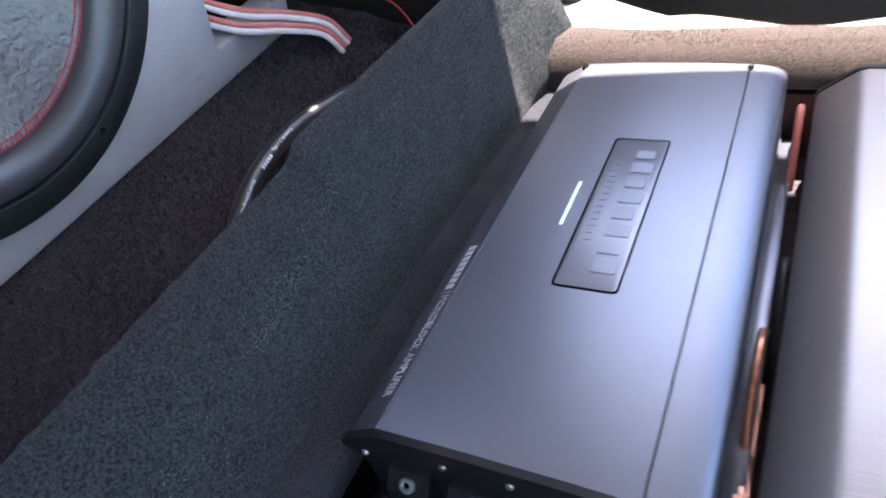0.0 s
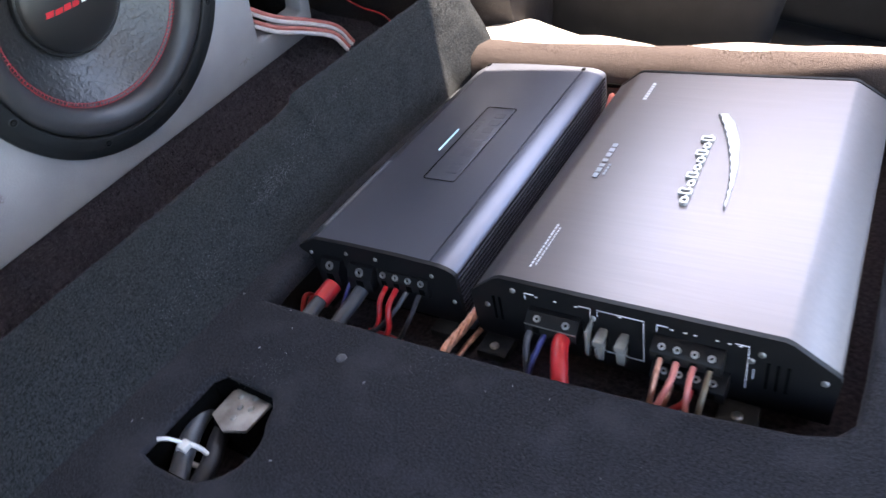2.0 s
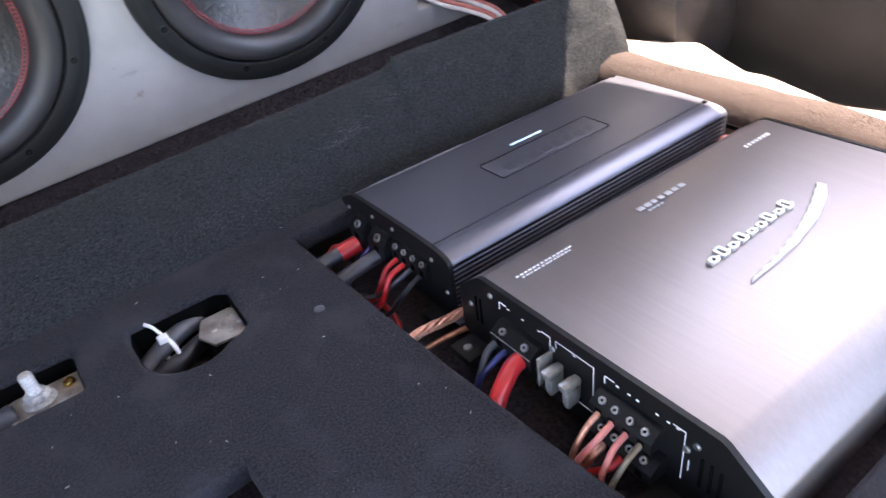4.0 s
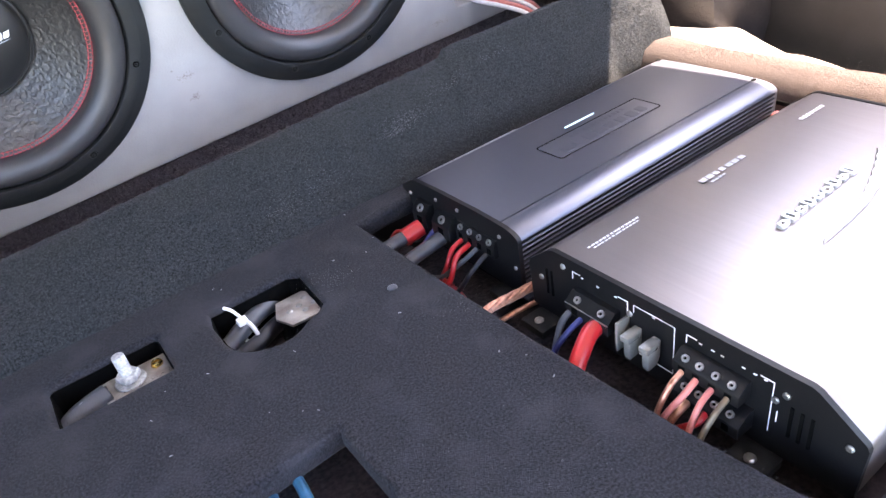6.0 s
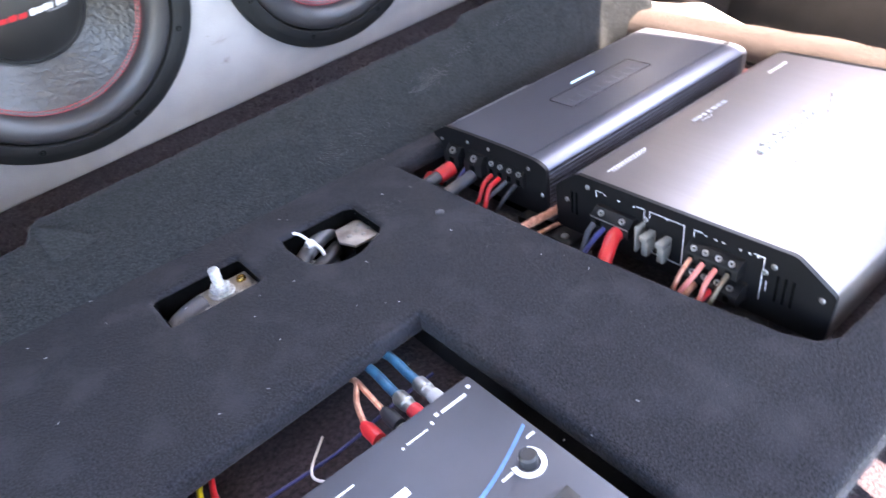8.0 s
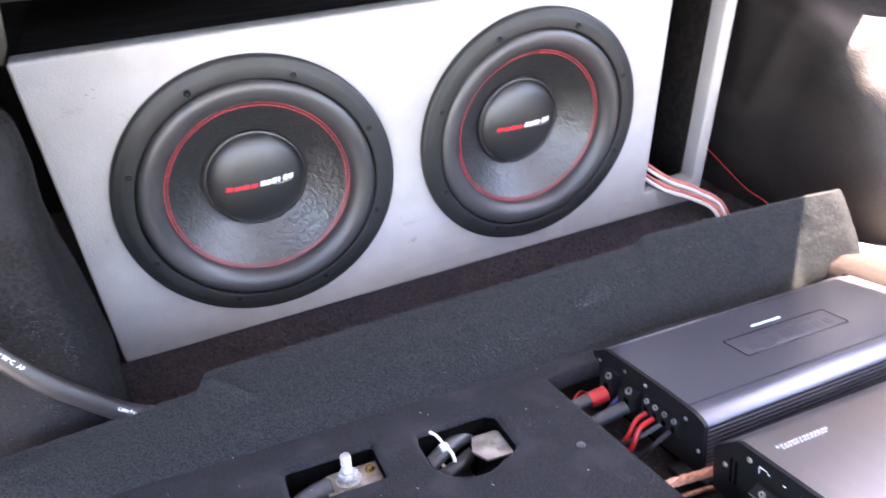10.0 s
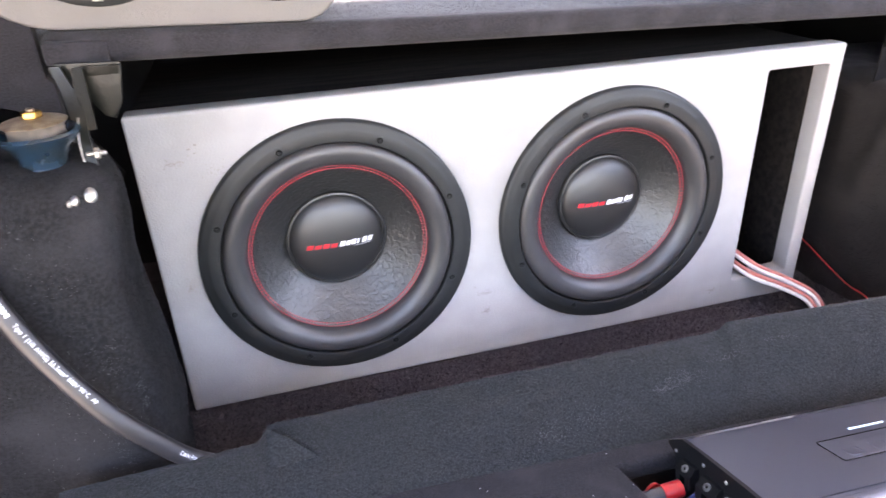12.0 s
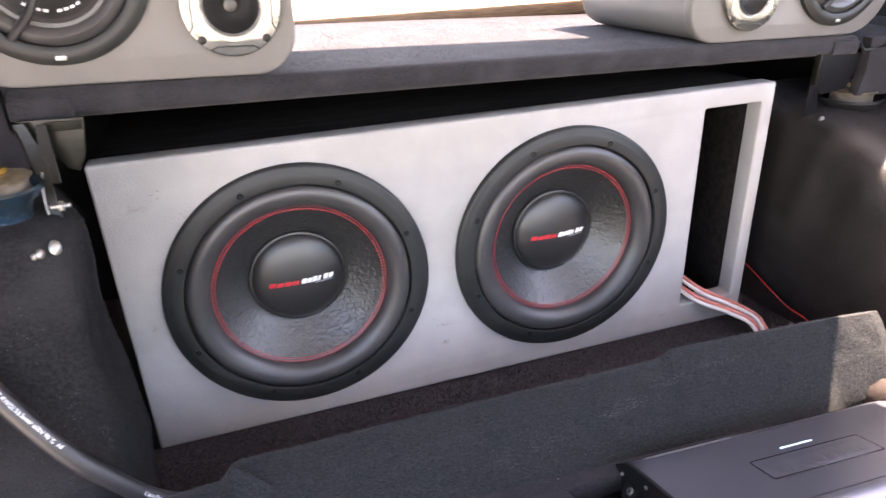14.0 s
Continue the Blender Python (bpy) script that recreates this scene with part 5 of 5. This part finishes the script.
def sheet(outline, t, m):
    """A thin bent-edge sheet, its outline in x and z, standing across y."""
    return plate([outline], 0.0, t, min(0.0007, t * 0.4), m @ UPRIGHT)


b = thing("shelf_bracket", at(-0.203, -0.098, 0.262), "dull folded steel bracket hanging below the shelf", "bracket")
part("plate", sheet([(-0.026, 0.0), (0.026, -0.002), (0.020, -0.036), (0.012, -0.050), (0.004, -0.047), (-0.012, -0.022)], 0.003, pose(0, 0, 0)), DULL, b, "greenish steel plate")
part("fold", sheet([(-0.006, -0.003), (0.025, -0.004), (0.019, -0.026), (-0.004, -0.026)], 0.002, pose(0, -0.004, 0, 14)), DULL, b)
part("arm", loft([[(x - w, y - 0.003, z), (x + w, y - 0.003, z), (x + w, y, z), (x - w, y, z)] for x, y, z, w in ((-0.024, -0.008, -0.001, 0.004), (-0.018, -0.012, -0.020, 0.005), (-0.0135, -0.022, -0.036, 0.006), (-0.0105, -0.034, -0.052, 0.0045), (-0.0085, -0.042, -0.066, 0.004), (-0.0060, -0.046, -0.080, 0.0035))], caps=True), DULL, b, "bent steel arm")
part("strap", loft([[(x - w, y - 0.0025, z), (x + w, y - 0.0025, z), (x + w, y, z), (x - w, y, z)] for x, y, z, w in ((-0.008, -0.006, -0.004, 0.004), (-0.0075, -0.018, -0.030, 0.006), (-0.0035, -0.032, -0.050, 0.004))], caps=True), DULL, b)
part("rim", tube([(-0.0125, -0.030, -0.040), (-0.0140, -0.040, -0.056), (-0.0125, -0.048, -0.072), (-0.0100, -0.050, -0.082)], 0.0010, 8), STEEL, b, "thin bright steel edge")
part("bolt", cyl(0.0022, 0.016, 12, 0.0006, m=pose(-0.010, -0.048, -0.0665, 0, 90, 0)), STEEL, b)
part("nut", cyl(0.0050, 0.0045, 6, 0.0008, m=pose(-0.0035, -0.048, -0.0665, 0, 90, 0)), STEEL, b)
b = thing("shelf_bracket", at(0.805, 0.0, 0.222), "black folded steel bracket below the far end of the shelf", "bracket")
part("plate", sheet([(-0.042, -0.004), (0.044, -0.006), (0.040, -0.030), (0.026, -0.058), (-0.020, -0.062), (-0.038, -0.034)], 0.003, pose(0, 0, 0)), PANEL, b)
part("arm", sheet([(-0.045, 0.0), (-0.034, 0.0), (-0.026, -0.040), (-0.014, -0.100), (-0.036, -0.106), (-0.040, -0.060)], 0.003, pose(0, -0.004, 0, 6)), PANEL, b, "dark steel arm")
part("lip", box(-0.0455, -0.0435, -0.016, -0.004, -0.045, 0.0, 0.0006), DULL, b)
part("bolt", cyl(0.0050, 0.0045, 6, 0.0008, m=pose(-0.028, -0.019, -0.094, 90)), STEEL, b)
part("clip", tube([(0.028, -0.012, 0.010), (0.030, -0.018, 0.001), (0.050, -0.020, 0.002), (0.070, -0.018, 0.004), (0.070, -0.012, 0.012)], 0.0016, 8), DULL, b, "bent wire clip")
solo("side_panel", sheet([(-0.455, 0.292), (-0.290, 0.302), (-0.248, 0.302), (-0.248, 0.244), (-0.2425, 0.238), (-0.2425, 0.207), (-0.275, 0.216), (-0.310, 0.228), (-0.455, 0.262)], 0.014, at(0, -0.046, 0)), SHELFC, "dark carpeted side panel beside the shelf", "panel")
bm = box(-0.455, -0.40, -0.078, 0.40, -0.19, 0.262, 0.012, 3)
rough_up(bm, 0.006, 9)
solo("trim_side", bm, TRIM, "dark inner side trim behind the wheel arch", "trim", kind="structure")
wire_pts = [(-0.398, -0.070, 0.150), (-0.350, -0.040, 0.175), (-0.300, -0.020, 0.180), (-0.255, 0.010, 0.165), (-0.235, 0.05, 0.11)]
solo("drain_hose", tube(wire_pts, 0.011, 16, 8), TRIM, "black ribbed hose behind the strut", "hose")
# ledges added at both shelf ends to stop sun leaking past the shelf
solo("trim_sun_stop", box(-0.458, -0.250, -0.040, 0.455, 0.244, 0.262, 0.005, 2), SHELFC, "dark carpeted ledge added beside the shelf to block stray sun", "trim", kind="structure")
solo("trim_sun_stop", box(0.868, 1.018, 0.030, 0.455, 0.212, 0.230, 0.005, 2), SHELFC, "dark carpeted ledge added beside the shelf to block stray sun", "trim", kind="structure")
solo("side_panel", sheet([(0.848, 0.238), (1.01, 0.236), (1.01, 0.150), (0.905, 0.152), (0.842, 0.155), (0.850, 0.190)], 0.016, at(0, 0.0, 0)), SHELFC, "dark carpeted side panel beside the shelf", "panel")

bm = box(0.885, 1.015, -0.62, -0.225, -0.24, 0.06, 0.03, 4)
for v in bm.verts:
    v.co.x += 0.25 * max(0.0, v.co.z + 0.05)
solo("sill_trim", bm, TRIM, "dark moulded plastic trim beside the door", "trim", kind="structure")

# ---- long cables ----
CAB = [(-0.345, -0.170, 0.230), (-0.325, -0.192, 0.188), (-0.302, -0.212, 0.144), (-0.273, -0.228, 0.076), (-0.236, -0.238, 0.010), (-0.206, -0.238, -0.033), (-0.172, -0.230, -0.077), (-0.12, -0.205, -0.125), (-0.05, -0.18, -0.17)]
cable = thing("main_cable", Matrix(), "thick black power cable with white print sagging across the arch", "cable")
part("jacket", tube(CAB, 0.0086, 24, 10), SHINYPVC, cable)
EYE_SIDE = Vector((0.25, -0.85, 0.45)).normalized()


def rail(pts):
    """A function that gives the place and the direction s metres along a path."""
    fine = smooth_path(pts, 24)
    run = [0.0]
    for a, b in zip(fine, fine[1:]):
        run.append(run[-1] + (b - a).length)

    def along(s):
        i = max(0, min(len(run) - 2, next((k for k, r in enumerate(run) if r > s), len(run)) - 1))
        k = (s - run[i]) / (run[i + 1] - run[i])
        return fine[i].lerp(fine[i + 1], k), (fine[i + 1] - fine[i]).normalized()
    return along


def print_on(text, s0, size, parent, lab, along, r, turn=0.25):
    b = lettering(text, size, 0.0)
    for v in b.verts:
        c, d = along(s0 + v.co.x)
        out = (EYE_SIDE - d * EYE_SIDE.dot(d)).normalized()
        up = out.cross(d)
        a = (v.co.y - size * 0.3) / r + turn
        v.co = c + (r + 0.0003) * (math.cos(a) * out + math.sin(a) * up)
    part("cable_print", b, WHITEINK, parent, lab, False)


def print_bars(s0, count, parent, along, r):
    bm = bmesh.new()
    for i in range(count):
        c, d = along(s0 + i * 0.0034)
        out = (EYE_SIDE - d * EYE_SIDE.dot(d)).normalized()
        up = out.cross(d)
        q = [c + d * e + (r + 0.0003) * (math.cos(t) * out + math.sin(t) * up) for e, t in ((0.0, 0.1), (0.0024, 0.1), (0.0024, 0.5), (0.0, 0.5))]
        bm.faces.new([bm.verts.new(p) for p in q])
    part("print_bars", bm, WHITEINK, parent, "small white printed bars", False)


LETTERS = "small white printed letters"
main_run = rail(CAB)
print_on("Cable Portaelectrodo", 0.082, 0.0047, cable, LETTERS, main_run, 0.0086)
print_on("Tipo 1 (1/0 AWG) 53.5mm\u00b2 600V 90\u00b0C  AF", 0.163, 0.0050, cable, LETTERS, main_run, 0.0086)
print_on("Cable Portaelectrodo", 0.338, 0.0047, cable, LETTERS, main_run, 0.0086)
print_bars(0.140, 5, cable, main_run, 0.0086)
LAID = [(0.30, -0.175, -0.186), (0.385, -0.150, -0.178), (0.420, -0.138, -0.170), (0.462, -0.128, -0.166), (0.52, -0.126, -0.166), (0.58, -0.142, -0.168), (0.66, -0.16, -0.186)]
laid = thing("floor_cable", Matrix(), "thick black printed cable lying behind the flap", "cable")
part("jacket", tube(LAID, 0.0074, 18, 8), SHINYPVC, laid)
laid_run = rail(LAID)
print_on("Cable Portaelectrodo", 0.115, 0.0042, laid, LETTERS, laid_run, 0.0074, 0.5)
print_bars(0.166, 5, laid, laid_run, 0.0074)
print_on("Tipo 1 (1/0 AWG)", 0.186, 0.0042, laid, LETTERS, laid_run, 0.0074, 0.5)
for a, b, mt, lab in (((0, 0, 0), (0, 0, 0), WHITEPVC, "white strand of the speaker cable from the port"), ((0.002, 0.002, 0.0062), (0.006, 0.002, 0.002), PINKPVC, "red strand of the speaker cable from the port"),
                      ((0.004, 0.006, 0.019), (0.015, 0.003, 0.001), WHITEPVC, "white strand of the speaker cable from the port"), ((0.005, 0.008, 0.0252), (0.021, 0.004, 0.002), PINKPVC, "red strand of the speaker cable from the port")):
    run_of = ((0.575, 0.18, -0.100), (0.590, 0.06, -0.132), (0.612, 0.0, -0.1525), (0.645, -0.035, -0.163), (0.672, -0.060, -0.176), (0.684, -0.075, -0.200))
    wire("port_cable", [Vector(p) + Vector(a).lerp(Vector(b), k / 5) for k, p in enumerate(run_of)], 0.0031, mt, lab, m=Matrix(), group="speaker cables from the port")
wire("thin_wire", [(0.735, 0.14, -0.10), (0.741, 0.042, -0.129), (0.741, -0.012, -0.146), (0.7405, -0.061, -0.160), (0.740, -0.108, -0.165), (0.738, -0.14, -0.195)], 0.0012, REDPVC, "thin red wire beside the box", m=Matrix())

# ---- lint and chalk on the carpet ----
rng = random.Random(11)
bm = bmesh.new()
for i in range(55):
    u, v = rng.uniform(-0.42, 0.03), rng.uniform(-0.34, 0.13)
    a, l = rng.uniform(0, 6.28), rng.uniform(0.0004, 0.0012)
    box(-l, l, -0.00011, 0.00011, 0.0003, 0.0006, bm=bm, m=Matrix.Translation((u, v, 0)) @ pose(0, 0, 0, rng.uniform(-8, 8), rng.uniform(-8, 8), math.degrees(a)))
tagged(finish(bm, "lint", GREYINK, None, "", False, BOARD), "tiny white lint specks on the carpet", "lint", kind="stuff")


# ---- carpet pile: short fibres standing on the board, the flap and the cargo floor ----
def pile(name, roots, normals, length, width, material, m, label, seed, lean=0.8):
    g = np.random.default_rng(seed)
    k = len(roots)
    d = normals + lean * g.normal(0, 0.5, (k, 3))
    d /= np.linalg.norm(d, axis=1)[:, None]
    s = np.cross(d, g.normal(0, 1, (k, 3)))
    s /= np.linalg.norm(s, axis=1)[:, None]
    tips = roots + d * (length * g.uniform(0.5, 1.2, (k, 1)))
    co = np.concatenate([roots - s * width, roots + s * width, tips], 1).reshape(-1, 3)
    me = bpy.data.meshes.new(name)
    me.from_pydata(co.tolist(), [], np.arange(3 * k).reshape(-1, 3).tolist())
    me.materials.append(material)
    ob = new(name, me)
    ob.matrix_basis = m
    return tagged(ob, label, "carpet pile", kind="stuff")


def inside(poly, x, y):
    hit = np.zeros(len(x), bool)
    for (x0, y0), (x1, y1) in zip(poly, poly[1:] + poly[:1]):
        if y0 != y1:
            hit ^= ((y0 > y) != (y1 > y)) & (x < (x1 - x0) * (y - y0) / (y1 - y0) + x0)
    return hit


g = np.random.default_rng(3)
p = np.stack([g.uniform(-0.44, 0.43, 150000), g.uniform(-0.36, 0.135, 150000)], 1)
keep = np.ones(len(p), bool)
for hole in (AMP_CUT, HOLE_1, HOLE_2, DSP_CUT):
    big = [(x + 0.0, y + 0.0) for x, y in hole]
    keep &= ~inside(big, p[:, 0], p[:, 1])
p = p[keep]
roots = np.concatenate([p, np.full((len(p), 1), -0.0003)], 1)
pile("board_pile", roots, np.tile((0.0, 0.0, 1.0), (len(p), 1)), 0.0016, 0.00016, CARPET, BOARD, "short dark carpet fibres on the board", 5)
us, ss = g.uniform(-0.455, 0.46, 70000), g.uniform(0.02, 1.0, 70000)
rows = []
for u, s in zip(us, ss):
    rows.append(flap_point(u, s))
q = np.array(rows)
pile("flap_pile", q, np.tile((0.0, -0.75, 0.66), (len(q), 1)), 0.0016, 0.00016, FLAPC, BOARD, "short charcoal carpet fibres on the flap", 6)
p = np.stack([g.uniform(-0.24, 0.80, 60000), g.uniform(-0.17, 0.03, 60000), np.full(60000, -0.199)], 1)
pile("cargo_pile", p, np.tile((0.0, 0.0, 1.0), (len(p), 1)), 0.006, 0.00035, SHAG, Matrix(), "long black fibres of the cargo carpet", 7, 1.2)
p = np.stack([np.full(9000, 0.455) + g.normal(0, 0.012, 9000), g.uniform(-0.40, 0.13, 9000), np.full(9000, 0.0325)], 1)
pile("bolster_pile", p, np.tile((0.0, 0.0, 1.0), (len(p), 1)), 0.0018, 0.00018, FLEECE, BOARD, "sunlit fibres on the seat end", 8)
# chalky scuffs on the flap
rows = []
for cu, cs, wu, ws, k in ((0.132, 0.52, 0.016, 0.05, 500), (0.115, 0.45, 0.010, 0.03, 300), (0.185, 0.66, 0.012, 0.03, 140), (0.03, 0.30, 0.020, 0.10, 260), (-0.02, 0.25, 0.012, 0.06, 160), (0.25, 0.72, 0.010, 0.02, 60)):
    for _ in range(k):
        rows.append(flap_point(cu + g.normal(0, wu), min(0.95, max(0.05, cs + g.normal(0, ws)))))
q = np.array(rows)
pile("chalk_scuff", q, np.tile((0.0, -0.75, 0.66), (len(q), 1)), 0.0014, 0.00016, CHALK, BOARD, "pale chalky scuff fibres on the flap", 9)
p = np.concatenate([np.stack([g.normal(cu, wu, k), g.normal(cv, wv, k), np.full(k, -0.0002)], 1) for cu, cv, wu, wv, k in ((-0.03, 0.045, 0.010, 0.012, 260), (0.018, -0.055, 0.012, 0.012, 160), (-0.05, -0.18, 0.03, 0.03, 120), (-0.015, -0.288, 0.004, 0.004, 20))])
pile("dust_scuff", p, np.tile((0.0, 0.0, 1.0), (len(p), 1)), 0.0013, 0.00014, CHALK, BOARD, "pale dusty fibres on the board", 10)


def pile_on(ob, count, length, width, material, label, seed, keep=None):
    """Fibres on a mesh, spread by area over the faces that keep() lets through."""
    me = ob.data
    me.calc_loop_triangles()
    co = np.array([v.co[:] for v in me.vertices])
    tri = np.array([t.vertices[:] for t in me.loop_triangles])
    a, b, c = co[tri[:, 0]], co[tri[:, 1]], co[tri[:, 2]]
    nrm = np.cross(b - a, c - a)
    area = np.linalg.norm(nrm, axis=1) + 1e-12
    ok = area > 1e-11
    if keep is not None:
        ok &= keep((a + b + c) / 3, nrm / area[:, None])
    g = np.random.default_rng(seed)
    pick = g.choice(np.flatnonzero(ok), count, p=area[ok] / area[ok].sum())
    r1, r2 = np.sqrt(g.random((count, 1))), g.random((count, 1))
    pts = a[pick] * (1 - r1) + b[pick] * r1 * (1 - r2) + c[pick] * r1 * r2
    return pile("carpet_pile", pts, nrm[pick] / area[pick][:, None], length, width, material, ob.matrix_world.copy() if ob.parent is None else ob.parent.matrix_basis.copy(), label, seed)


ARCHES = [o for o in scene.objects if o.name.startswith("wheel_arch")]
pile_on(ARCHES[0], 70000, 0.0018, 0.00018, ARCHC, "short dusty fibres on the wheel arch", 21, lambda p, n: (n[:, 1] < 0.3) & (p[:, 1] < 0.02))
pile_on(ARCHES[1], 50000, 0.0022, 0.0002, ARCHSKIN, "short dusty fibres on the wheel arch", 22, lambda p, n: (p[:, 0] < 1.0) & (p[:, 1] < 0.1))
pile_on(bpy.data.objects["roll"], 60000, 0.0013, 0.00016, FLEECE, "sunlit fibres on the seat end", 23)
pile_on(bpy.data.objects["skirt"], 20000, 0.0018, 0.00018, PALECLOTH, "sunlit fibres on the seat skirt", 24)
pile_on(shelf_top, 60000, 0.0015, 0.00016, SHELFC, "short fibres on the parcel shelf", 25, lambda p, n: (n[:, 2] > 0.2) | (n[:, 1] < -0.2))
tree = BVHTree.FromPolygons([v.co.copy() for v in ARCHES[0].data.vertices], [tuple(p.vertices) for p in ARCHES[0].data.polygons])
rows = []
for cx, cz, wx, wz, k in ((-0.235, -0.045, 0.006, 0.022, 200), (-0.262, 0.020, 0.008, 0.020, 130), (-0.245, 0.115, 0.012, 0.016, 60), (-0.222, 0.03, 0.009, 0.016, 170), (-0.208, -0.01, 0.002, 0.012, 90), (-0.275, -0.07, 0.03, 0.04, 120), (-0.29, 0.15, 0.03, 0.012, 90)):
    for _ in range(k):
        hit = tree.ray_cast(Vector((cx + g.normal(0, wx), -0.5, cz + g.normal(0, wz))), Vector((0, 1, 0)))[0]
        if hit is not None and hit.y < -0.1:
            rows.append(hit[:])
pile("dust_smudge", np.array(rows), np.tile((0.0, -1.0, 0.2), (len(rows), 1)), 0.0017, 0.00017, CHALK, Matrix(), "pale dusty smudge fibres on the wheel arch", 26)

# ---- door furniture ----
rest = thing("door_armrest", at(1.0, 0, 0), "dark padded armrest moulded into the door", "armrest")
part("pad", box(-0.055, 0.018, -0.95, -0.20, -0.05, 0.0, 0.018, 4), TRIM, rest)
part("pocket", box(-0.03, 0.018, -0.85, -0.30, -0.30, -0.17, 0.012, 3), TRIM, rest)
